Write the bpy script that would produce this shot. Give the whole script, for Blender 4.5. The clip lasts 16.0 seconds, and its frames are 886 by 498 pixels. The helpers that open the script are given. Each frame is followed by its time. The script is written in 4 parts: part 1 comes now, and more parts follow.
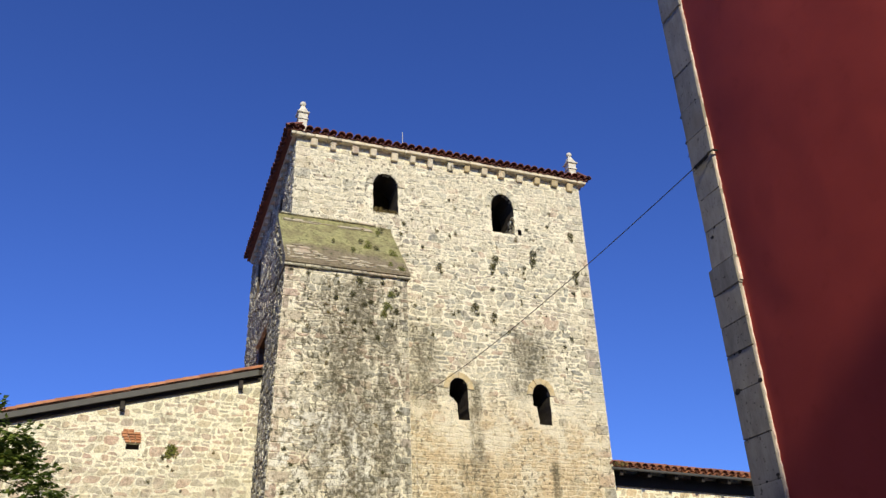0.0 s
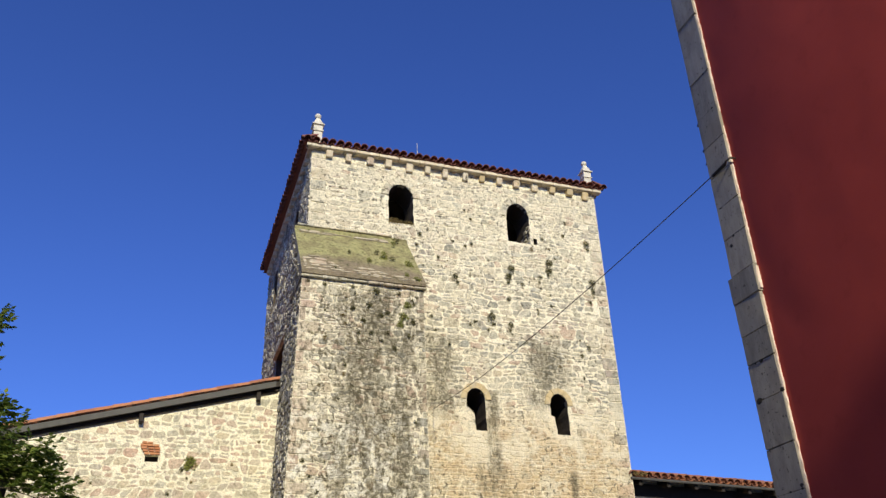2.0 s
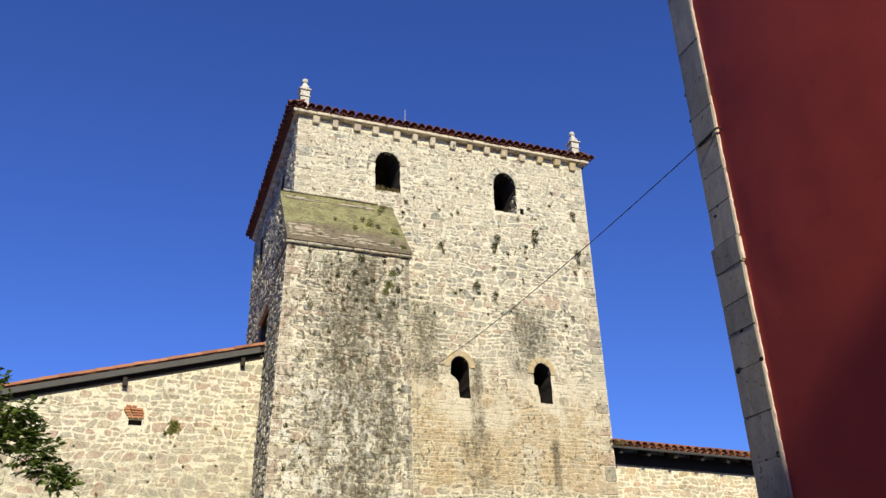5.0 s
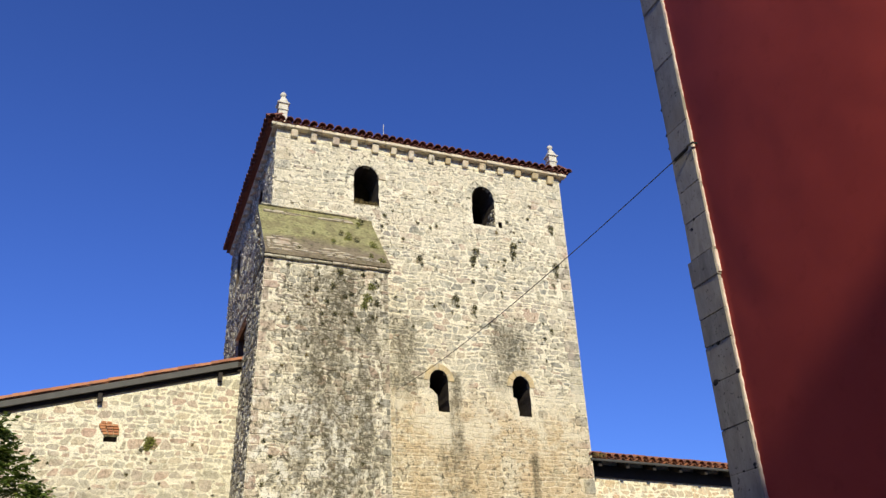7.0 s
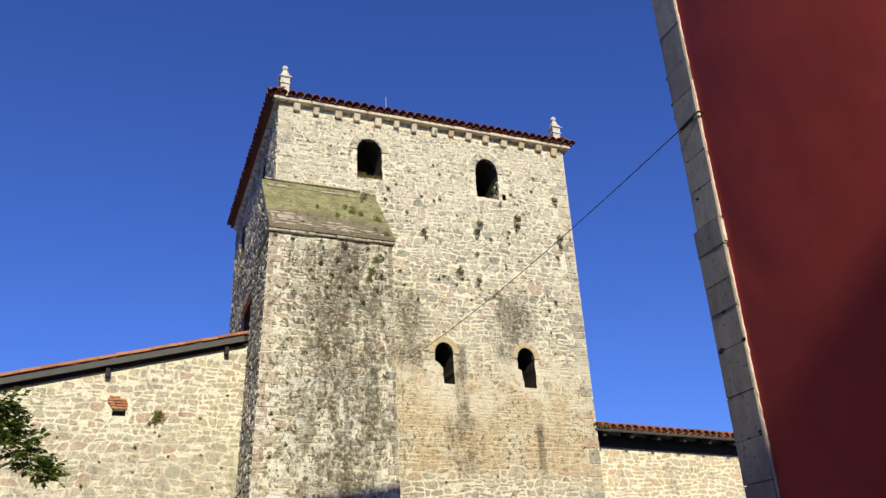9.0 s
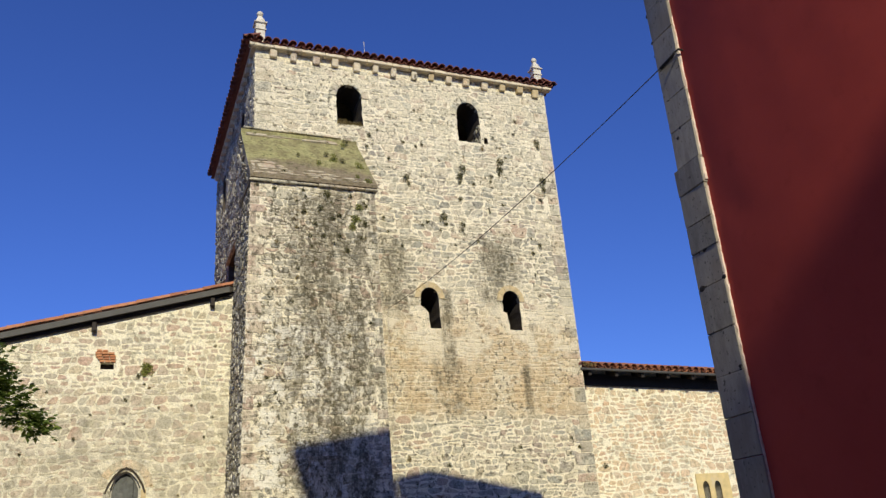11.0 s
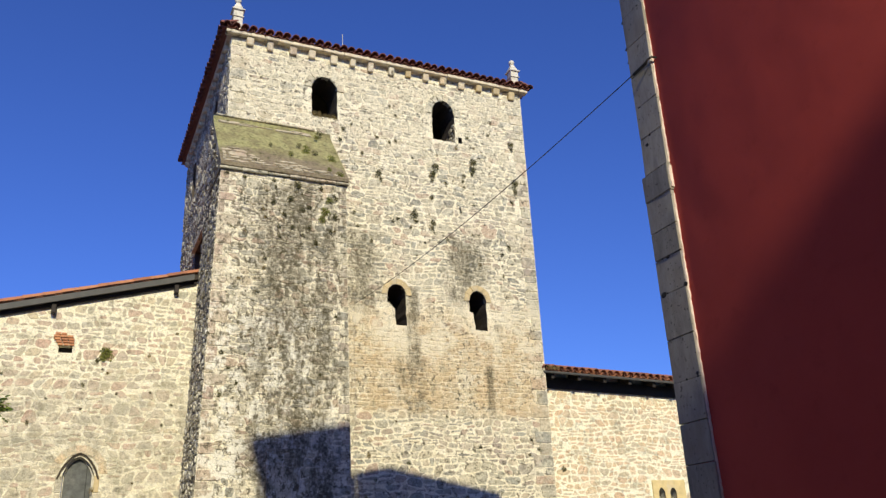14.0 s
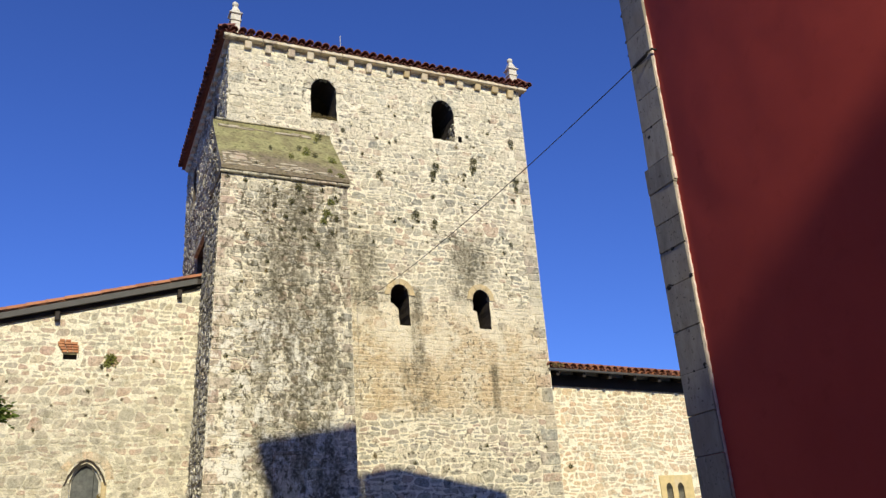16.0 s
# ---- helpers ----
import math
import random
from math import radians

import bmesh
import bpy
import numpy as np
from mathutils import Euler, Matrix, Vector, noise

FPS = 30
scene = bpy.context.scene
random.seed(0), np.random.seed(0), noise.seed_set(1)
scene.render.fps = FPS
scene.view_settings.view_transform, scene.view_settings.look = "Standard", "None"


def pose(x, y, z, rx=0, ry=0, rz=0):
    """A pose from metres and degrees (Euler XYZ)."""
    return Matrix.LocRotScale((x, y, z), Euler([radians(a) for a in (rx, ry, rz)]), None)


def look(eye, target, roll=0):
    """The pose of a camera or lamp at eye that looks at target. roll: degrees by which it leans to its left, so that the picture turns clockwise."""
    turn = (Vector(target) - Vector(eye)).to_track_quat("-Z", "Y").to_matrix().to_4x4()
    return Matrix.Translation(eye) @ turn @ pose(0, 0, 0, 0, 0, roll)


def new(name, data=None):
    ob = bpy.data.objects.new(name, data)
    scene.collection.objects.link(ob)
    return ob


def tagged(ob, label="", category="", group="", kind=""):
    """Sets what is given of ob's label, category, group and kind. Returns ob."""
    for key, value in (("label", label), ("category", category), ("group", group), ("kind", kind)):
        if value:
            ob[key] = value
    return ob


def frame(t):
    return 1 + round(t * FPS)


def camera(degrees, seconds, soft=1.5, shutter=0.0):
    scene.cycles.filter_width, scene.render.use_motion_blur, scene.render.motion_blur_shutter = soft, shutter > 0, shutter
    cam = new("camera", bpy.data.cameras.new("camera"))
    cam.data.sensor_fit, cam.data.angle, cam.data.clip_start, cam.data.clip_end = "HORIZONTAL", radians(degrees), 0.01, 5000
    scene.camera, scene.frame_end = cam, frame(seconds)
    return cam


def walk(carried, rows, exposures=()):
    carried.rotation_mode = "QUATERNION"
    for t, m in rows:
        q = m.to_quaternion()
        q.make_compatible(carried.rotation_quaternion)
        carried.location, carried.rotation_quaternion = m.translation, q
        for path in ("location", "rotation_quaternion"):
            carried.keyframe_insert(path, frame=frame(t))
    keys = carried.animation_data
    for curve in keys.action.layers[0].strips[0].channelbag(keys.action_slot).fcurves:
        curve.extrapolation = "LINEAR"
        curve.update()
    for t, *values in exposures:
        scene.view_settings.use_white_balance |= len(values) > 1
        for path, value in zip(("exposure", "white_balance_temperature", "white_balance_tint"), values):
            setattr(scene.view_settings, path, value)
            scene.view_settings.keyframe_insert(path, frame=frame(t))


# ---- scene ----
cam = camera(56.47, 16.0, soft=1.42)
# seconds, eye, target, roll
PATH = [
    (0.0, (-2.9072, -18.3453, 1.6789), (3.408, -1.777, 10.932), -2.036),
    (0.5, (-2.9179, -18.3460, 1.6728), (3.214, -1.717, 10.940), -1.537),
    (1.0, (-2.9260, -18.3480, 1.6754), (2.986, -1.663, 10.984), -1.197),
    (1.5, (-2.9445, -18.3522, 1.6693), (2.917, -1.710, 11.086), -1.348),
    (2.0, (-2.9371, -18.3485, 1.6859), (3.011, -1.769, 11.158), -2.044),
    (2.5, (-2.9583, -18.3540, 1.6827), (2.942, -1.674, 11.008), -2.253),
    (3.0, (-2.9410, -18.3472, 1.6829), (2.818, -1.534, 10.856), -2.309),
    (3.5, (-2.9382, -18.3472, 1.6702), (2.889, -1.477, 10.694), -1.975),
    (4.0, (-2.9240, -18.3360, 1.6678), (3.140, -1.433, 10.472), -1.480),
    (6.5, (-2.8949, -18.3265, 1.6737), (3.729, -1.718, 10.633), -2.249),
    (7.0, (-2.9131, -18.3387, 1.6680), (3.870, -1.858, 10.744), -2.529),
    (7.5, (-2.9095, -18.3304, 1.6638), (4.061, -1.833, 10.565), -2.968),
    (8.0, (-2.9120, -18.3303, 1.6552), (4.029, -1.791, 10.501), -2.900),
    (8.5, (-2.9215, -18.3318, 1.6534), (3.942, -1.712, 10.411), -2.754),
    (10.8, (-2.9600, -18.3239, 1.6391), (3.702, -0.956, 8.985), -3.916),
    (11.0, (-2.9214, -18.3407, 1.6485), (4.341, -1.182, 8.917), -4.720),
    (11.5, (-2.8491, -18.3690, 1.6687), (6.008, -2.009, 9.011), -6.108),
    (12.0, (-2.8744, -18.3486, 1.6508), (5.751, -1.881, 9.028), -5.117),
    (12.5, (-2.8710, -18.3281, 1.6380), (5.288, -1.578, 8.909), -3.181),
    (13.0, (-2.8719, -18.3302, 1.6243), (5.118, -1.537, 8.982), -2.520),
    (13.5, (-2.8768, -18.3350, 1.6229), (5.155, -1.531, 8.912), -2.740),
    (14.0, (-2.8737, -18.3342, 1.6246), (5.042, -1.439, 8.829), -2.894),
    (14.5, (-2.8864, -18.3331, 1.6268), (4.954, -1.375, 8.766), -2.752),
    (15.0, (-2.8859, -18.3101, 1.6123), (5.043, -1.319, 8.571), -2.927),
    (15.5, (-2.8792, -18.3004, 1.6043), (5.060, -1.351, 8.652), -3.481),
    (16.0, (-2.8813, -18.3011, 1.6000), (5.000, -1.397, 8.820), -4.037),
]
walk(cam, [(t, look(eye, target, roll)) for t, eye, target, roll in PATH],
     exposures=[(0.0, 0.0), (8.5, 0.0), (11.0, -0.17), (12.0, -0.05), (13.0, 0.0), (16.0, 0.0)])

# ---- light ----
SUN_WAY = Vector((0.13, 1.0, -0.61)).normalized()
world = bpy.data.worlds.new("sky")
scene.world = world
world.use_nodes = True
sky = world.node_tree.nodes.new("ShaderNodeTexSky")
sky.sky_type = "NISHITA"
sky.sun_disc = False
sky.sun_elevation = radians(31.0)
sky.sun_rotation = radians(-172.6)
sky.air_density = 1.0
sky.dust_density = 0.2
sky.ozone_density = 3.0
back = world.node_tree.nodes["Background"]
back.inputs["Strength"].default_value = 0.092
# clear, dry autumn air: a deeper blue than the model's standard haze
clear = world.node_tree.nodes.new("ShaderNodeMix")
clear.data_type, clear.blend_type = "RGBA", "MULTIPLY"
clear.inputs["Factor"].default_value = 1.0
clear.inputs["B"].default_value = (0.51, 0.75, 1.58, 1.0)
world.node_tree.links.new(sky.outputs["Color"], clear.inputs["A"])
world.node_tree.links.new(clear.outputs["Result"], back.inputs["Color"])
sun_data = bpy.data.lights.new("sun", "SUN")
sun_data.energy, sun_data.angle, sun_data.color = 4.75, radians(0.53), (1.0, 0.92, 0.665)
sun = new("sun", sun_data)
sun.matrix_world = look(-SUN_WAY * 60, (0, 0, 0))
scene.view_settings.exposure = 0.0


# ---- materials ----
class Nodes:
    """A small builder for node materials."""

    def __init__(self, name, rough=0.85, metal=0.0):
        self.mat = bpy.data.materials.new(name)
        self.mat.use_nodes = True
        self.t = self.mat.node_tree
        self.b = self.t.nodes["Principled BSDF"]
        self.b.inputs["Roughness"].default_value = rough
        self.b.inputs["Metallic"].default_value = metal
        self.b.inputs["Specular IOR Level"].default_value = 0.25
        self.pos = self.t.nodes.new("ShaderNodeNewGeometry")
        self.xyz = None

    def put(self, socket, v):
        if hasattr(v, "is_linked"):
            self.t.links.new(v, socket)
        elif isinstance(v, tuple):
            socket.default_value = (*v, 1.0) if len(v) == 3 and socket.type == "RGBA" else v
        else:
            socket.default_value = v

    def m(self, op, a, b=0.0, c=0.0):
        n = self.t.nodes.new("ShaderNodeMath")
        n.operation = op
        for s, v in zip(n.inputs, (a, b, c)):
            self.put(s, v)
        return n.outputs[0]

    def axis(self, k):
        if self.xyz is None:
            self.xyz = self.t.nodes.new("ShaderNodeSeparateXYZ")
            self.t.links.new(self.pos.outputs["Position"], self.xyz.inputs[0])
        return self.xyz.outputs[k]

    def noise(self, scale, detail=4.0, rough=0.6, stretch=(1, 1, 1)):
        mp = self.t.nodes.new("ShaderNodeMapping")
        mp.inputs["Scale"].default_value = stretch
        self.t.links.new(self.pos.outputs["Position"], mp.inputs["Vector"])
        n = self.t.nodes.new("ShaderNodeTexNoise")
        n.inputs["Scale"].default_value = scale
        n.inputs["Detail"].default_value = detail
        n.inputs["Roughness"].default_value = rough
        self.t.links.new(mp.outputs[0], n.inputs["Vector"])
        return n.outputs["Fac"]

    def ramp(self, fac, stops, mode="LINEAR"):
        n = self.t.nodes.new("ShaderNodeValToRGB")
        n.color_ramp.interpolation = mode
        e = n.color_ramp.elements
        while len(e) < len(stops):
            e.new(0.5)
        for el, (p, c) in zip(e, stops):
            el.position = p
            el.color = (*c, 1) if isinstance(c, tuple) else (c, c, c, 1)
        self.put(n.inputs[0], fac)
        return n.outputs[0]

    def span(self, v, a, b, lo=0.0, hi=1.0):
        n = self.t.nodes.new("ShaderNodeMapRange")
        n.interpolation_type = "SMOOTHSTEP"
        for s, x in zip(n.inputs, (v, a, b, lo, hi)):
            self.put(s, x)
        return n.outputs[0]

    def mix(self, fac, a, b, mode="MIX"):
        n = self.t.nodes.new("ShaderNodeMix")
        n.data_type = "RGBA"
        n.blend_type = mode
        self.put(n.inputs["Factor"], fac)
        self.put(n.inputs["A"], a)
        self.put(n.inputs["B"], b)
        return n.outputs["Result"]

    def chance(self):
        o = self.t.nodes.new("ShaderNodeObjectInfo")
        return self.m("FRACT", self.m("ADD", o.outputs["Random"], self.pos.outputs["Random Per Island"]))

    def patch(self, cx, w, z0, z1, soft=0.25):
        """A stain with its own outline: half-width w round cx, from z0 up to z1."""
        ax = self.m("ABSOLUTE", self.m("SUBTRACT", self.axis("X"), cx))
        a = self.span(ax, w, w * 0.35)
        z = self.axis("Z")
        return self.m("MULTIPLY", a, self.m("MULTIPLY", self.span(z, z0, z0 + soft * 2), self.span(z, z1, z1 - soft)))

    def done(self, colour, bump=None, strength=0.3, distance=0.02):
        self.put(self.b.inputs["Base Color"], colour)
        if bump is not None:
            n = self.t.nodes.new("ShaderNodeBump")
            n.inputs["Strength"].default_value = strength
            n.inputs["Distance"].default_value = distance
            self.put(n.inputs["Height"], bump)
            self.t.links.new(n.outputs[0], self.b.inputs["Normal"])
        return self.mat


def stains_and_shade(n):
    """Black lichen streaks and blotches on old masonry and painted buttress shade, as one mask."""
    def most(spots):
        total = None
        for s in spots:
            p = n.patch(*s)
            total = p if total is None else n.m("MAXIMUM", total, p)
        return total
    # the last spot paints the buttress foot darker where the cast shadow lies
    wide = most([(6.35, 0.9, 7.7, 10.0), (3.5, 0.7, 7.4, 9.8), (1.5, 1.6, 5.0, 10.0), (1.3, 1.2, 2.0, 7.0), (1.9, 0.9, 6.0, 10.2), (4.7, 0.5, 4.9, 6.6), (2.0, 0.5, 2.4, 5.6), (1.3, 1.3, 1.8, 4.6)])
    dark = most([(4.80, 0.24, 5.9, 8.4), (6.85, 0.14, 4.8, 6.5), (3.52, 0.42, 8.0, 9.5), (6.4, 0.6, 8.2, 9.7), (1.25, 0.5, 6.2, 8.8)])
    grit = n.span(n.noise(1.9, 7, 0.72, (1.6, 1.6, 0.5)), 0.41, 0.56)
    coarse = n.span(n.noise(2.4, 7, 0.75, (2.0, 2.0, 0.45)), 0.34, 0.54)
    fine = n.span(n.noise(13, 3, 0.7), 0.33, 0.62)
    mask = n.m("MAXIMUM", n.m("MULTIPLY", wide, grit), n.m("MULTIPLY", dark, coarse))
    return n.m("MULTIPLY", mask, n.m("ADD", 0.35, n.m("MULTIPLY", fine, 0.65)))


def plaster_mask(n):
    """Pale patches of old plaster round the lower openings."""
    z = n.axis("Z")
    zone = n.m("MULTIPLY", n.span(z, 5.9, 6.9), n.span(z, 9.0, 7.6))
    zone = n.m("MULTIPLY", zone, n.m("MULTIPLY", n.span(n.axis("X"), 2.6, 3.4), n.span(n.axis("X"), 9.0, 8.0)))
    return n.m("MULTIPLY", zone, n.span(n.noise(1.25, 6, 0.7), 0.46, 0.58, 0.0, 0.8))


def ochre_mask(n):
    """Where old ochre render still clings to the tower's lower front."""
    z = n.axis("Z")
    zone = n.m("MULTIPLY", n.span(z, 4.9, 5.3), n.span(z, 8.3, 6.9))
    zone = n.m("MULTIPLY", zone, n.m("MULTIPLY", n.span(n.axis("X"), 2.55, 2.65), n.span(n.axis("Y"), -0.4, -0.3)))
    zone = n.m("MULTIPLY", zone, n.span(n.axis("X"), 8.6, 7.9))
    return n.m("MULTIPLY", zone, n.span(n.noise(1.1, 5, 0.65), 0.32, 0.56, 0.15, 1.0))


def pits(n):
    """Small dark holes and lichen specks, in clusters."""
    fine = n.span(n.noise(9, 5, 0.72), 0.545, 0.60)
    where = n.span(n.noise(0.9, 4, 0.6), 0.36, 0.58, 0.34, 1.0)
    return n.m("MULTIPLY", fine, where)


def smears(n, most=0.85):
    """Lime washed over stones and joints alike, most of it high on the tower."""
    high = n.span(n.axis("Z"), 8.8, 12.5, 0.0, 0.065)
    return n.span(n.m("ADD", n.noise(4.2, 7, 0.78), high), 0.52, 0.62, 0.0, most)


def slurry(n):
    """Old pointing smeared across faces and joints, so that stones sink into it; thickest high on the tower."""
    high = n.span(n.axis("Z"), 11.0, 13.2, 0.0, 0.055)
    return n.span(n.m("ADD", n.noise(1.35, 7, 0.74, (1, 1, 1.5)), high), 0.515, 0.60, 0.0, 0.72)


def mottle(n, base, stained=True):
    """What age has laid over stone and mortar together, plus painted buttress shade."""
    base = n.mix(n.span(n.noise(2.6, 6, 0.72), 0.50, 0.68, 0.0, 0.55), base, (0.31, 0.29, 0.20))
    if stained:
        base = n.mix(slurry(n), base, n.mix(n.span(n.noise(17, 5, 0.75), 0.36, 0.62), (0.46, 0.41, 0.30), (0.86, 0.785, 0.60)))
    base = n.mix(n.m("MULTIPLY", pits(n), 0.9 if stained else 0.45), base, (0.085, 0.074, 0.05))
    if stained:
        base = n.mix(plaster_mask(n), base, (0.74, 0.67, 0.51))
        splash = n.m("MULTIPLY", n.patch(0.7, 2.2, 2.0, 7.4, 0.8), n.span(n.noise(3.1, 6, 0.72), 0.49, 0.55, 0.0, 0.92))
        base = n.mix(splash, base, (0.83, 0.79, 0.67))
        base = n.mix(n.m("MULTIPLY", stains_and_shade(n), 0.9), base, (0.098, 0.084, 0.052))
        crust = n.m("MULTIPLY", n.patch(1.2, 2.6, 2.0, 10.3, 0.6), n.span(n.noise(8.5, 6, 0.74, (1, 1, 0.7)), 0.545, 0.585, 0.0, 0.9))
        base = n.mix(crust, base, (0.105, 0.09, 0.055))
    return base


def limewash(n, base):
    """Worn limewash that covers stones and joints of the nave's lower wall."""
    low = n.m("MULTIPLY", n.span(n.m("ADD", n.axis("Z"), n.m("MULTIPLY", n.noise(0.8, 4, 0.6), 1.6)), 7.2, 6.0), n.span(n.axis("X"), 2.0, 1.0))
    wash = n.mix(n.span(n.noise(3.0, 6, 0.75), 0.42, 0.60), (0.62, 0.56, 0.44), (0.33, 0.305, 0.24))
    return n.mix(n.m("MULTIPLY", low, n.span(n.noise(3.8, 6, 0.75), 0.39, 0.60, 0.12, 0.68)), base, wash)


def stone_material(name, stops, pale=(0.80, 0.73, 0.555), stained=True, smear=0.55):
    n = Nodes(name, 0.92)
    base = n.ramp(n.chance(), stops)
    grain = n.noise(20, 6, 0.75)
    base = n.mix(1.0, base, n.ramp(grain, [(0.28, 0.42), (0.5, 0.98), (0.75, 1.42)]), "MULTIPLY")
    base = n.mix(smears(n, smear), base, pale)
    if stained:
        base = n.mix(n.span(n.noise(0.83, 4, 0.65), 0.52, 0.66, 0.0, 0.42), base, (0.55, 0.41, 0.315))
        base = n.mix(n.m("MULTIPLY", ochre_mask(n), 0.64), base, (0.58, 0.43, 0.245))
        cracks = n.m("MULTIPLY", ochre_mask(n), n.span(n.noise(4.2, 6, 0.76, (1, 1, 3.4)), 0.525, 0.575, 0.0, 0.9))
        base = n.mix(cracks, base, (0.25, 0.175, 0.095))
        loss = n.m("MULTIPLY", ochre_mask(n), n.span(n.noise(2.6, 6, 0.75, (1, 1, 1.8)), 0.54, 0.60, 0.0, 0.7))
        base = n.mix(loss, base, (0.66, 0.56, 0.39))
    else:
        base = limewash(n, base)
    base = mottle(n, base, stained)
    return n.done(base, n.m("ADD", grain, n.m("MULTIPLY", n.noise(55, 3), 0.4)), 0.8, 0.025)


GREYS = [(0.0, (0.33, 0.325, 0.275)), (0.16, (0.50, 0.455, 0.335)), (0.3, (0.38, 0.37, 0.305)), (0.44, (0.60, 0.53, 0.38)), (0.56, (0.44, 0.41, 0.315)),
         (0.68, (0.55, 0.47, 0.335)), (0.78, (0.52, 0.385, 0.285)), (0.86, (0.34, 0.32, 0.26)), (0.93, (0.27, 0.265, 0.225)), (1.0, (0.64, 0.565, 0.42))]
WARMS = [(0.0, (0.50, 0.42, 0.28)), (0.3, (0.60, 0.50, 0.33)), (0.55, (0.47, 0.42, 0.31)), (0.8, (0.60, 0.47, 0.30)), (1.0, (0.44, 0.38, 0.27))]
ROSE = [(0.0, (0.66, 0.53, 0.35)), (0.25, (0.72, 0.55, 0.35)), (0.5, (0.60, 0.52, 0.38)), (0.75, (0.69, 0.49, 0.32)), (1.0, (0.76, 0.63, 0.44))]
SHADED_GREYS = [(0.0, (0.27, 0.26, 0.235)), (0.25, (0.36, 0.34, 0.295)), (0.5, (0.30, 0.285, 0.25)), (0.75, (0.41, 0.385, 0.325)), (1.0, (0.24, 0.23, 0.205))]
PINKS = [(0.0, (0.50, 0.38, 0.29)), (0.3, (0.55, 0.46, 0.34)), (0.55, (0.47, 0.35, 0.275)), (0.8, (0.58, 0.50, 0.37)), (1.0, (0.45, 0.37, 0.29))]
HONEY = [(0.0, (0.52, 0.48, 0.38)), (0.2, (0.62, 0.53, 0.38)), (0.4, (0.48, 0.455, 0.37)), (0.6, (0.58, 0.43, 0.33)), (0.75, (0.54, 0.50, 0.40)), (0.9, (0.56, 0.39, 0.30)), (1.0, (0.66, 0.58, 0.43))]
STONE = stone_material("rubble_stone", GREYS)
OCHRE = stone_material("ochre_rubble", WARMS)
PINK = stone_material("rose_quoin", PINKS)
# darker rubble copy: shade of the faces turned from the sun, put into colour
SHADED_RUBBLE = stone_material("shaded_grey_rubble", SHADED_GREYS, smear=0.12)
HONEYED = stone_material("honey_rubble", HONEY, (0.80, 0.73, 0.56), False, 0.3)

ROSY = stone_material("rosy_rubble", ROSE, (0.84, 0.77, 0.60), False, 0.4)


def mortar_material(name, colour, stained=True):
    n = Nodes(name, 0.95)
    g = n.noise(24, 6, 0.7)
    base = n.mix(1.0, colour, n.ramp(g, [(0.28, 0.62), (0.52, 1.0), (0.8, 1.12)]), "MULTIPLY")
    if stained:
        base = n.mix(n.m("MULTIPLY", ochre_mask(n), 0.75), base, (0.62, 0.475, 0.28))
    else:
        base = limewash(n, base)
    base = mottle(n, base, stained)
    return n.done(base, n.m("ADD", g, n.noise(6, 4)), 0.8, 0.04)


MORTAR = mortar_material("lime_mortar", (0.885, 0.805, 0.615))
AISLE_MORTAR = mortar_material("aisle_mortar", (0.96, 0.89, 0.69), False)
# mortar copy darkened to carry the side faces' shade
SHADED_MORTAR = mortar_material("shaded_side_mortar", (0.22, 0.195, 0.155))
CREAM = mortar_material("cream_mortar", (0.93, 0.865, 0.68), False)


def simple(name, colour, rough=0.85, vary=0.3, scale=8.0, metal=0.0, bump=0.3, other=None, dist=0.01):
    n = Nodes(name, rough, metal)
    g = n.noise(scale, 6, 0.65)
    base = n.mix(1.0, colour, n.ramp(g, [(0.25, 1 - vary), (0.55, 1.0), (0.85, 1 + vary)]), "MULTIPLY")
    if other:
        base = n.mix(n.span(n.noise(scale * 0.3, 5, 0.7), 0.48, 0.68), base, other)
    return n.done(base, n.m("ADD", g, n.m("MULTIPLY", n.noise(scale * 6, 3), 0.5)), bump, dist)


def tile_material(name, a, b, c):
    n = Nodes(name, 0.85)
    base = n.ramp(n.chance(), [(0.0, a), (0.5, b), (1.0, c)])
    base = n.mix(n.span(n.noise(9, 6, 0.7), 0.5, 0.72, 0.0, 0.7), base, (0.09, 0.06, 0.05))
    return n.done(base, n.noise(40, 4), 0.4, 0.01)


DARK_TILE = tile_material("weathered_clay_tile", (0.20, 0.075, 0.055), (0.26, 0.10, 0.07), (0.16, 0.07, 0.06))
ORANGE_TILE = tile_material("orange_clay_tile", (0.40, 0.165, 0.085), (0.48, 0.22, 0.12), (0.32, 0.135, 0.08))
DULL_TILE = tile_material("dull_clay_tile", (0.32, 0.13, 0.075), (0.44, 0.19, 0.10), (0.24, 0.11, 0.08))
BRICK = tile_material("orange_brick", (0.46, 0.19, 0.09), (0.54, 0.26, 0.13), (0.40, 0.17, 0.09))
ASHLAR = simple("pale_ashlar", (0.68, 0.59, 0.43), 0.85, 0.25, 9, other=(0.55, 0.43, 0.30))
PALE = simple("weathered_cap_stone", (0.46, 0.40, 0.29), 0.9, 0.55, 9, other=(0.40, 0.30, 0.22), bump=0.6)
YELLOW_STONE = simple("ochre_sandstone", (0.56, 0.44, 0.25), 0.85, 0.3, 9, other=(0.46, 0.40, 0.29))
WHITE_STONE = simple("white_limestone", (0.64, 0.60, 0.51), 0.8, 0.25, 14, other=(0.38, 0.35, 0.29))


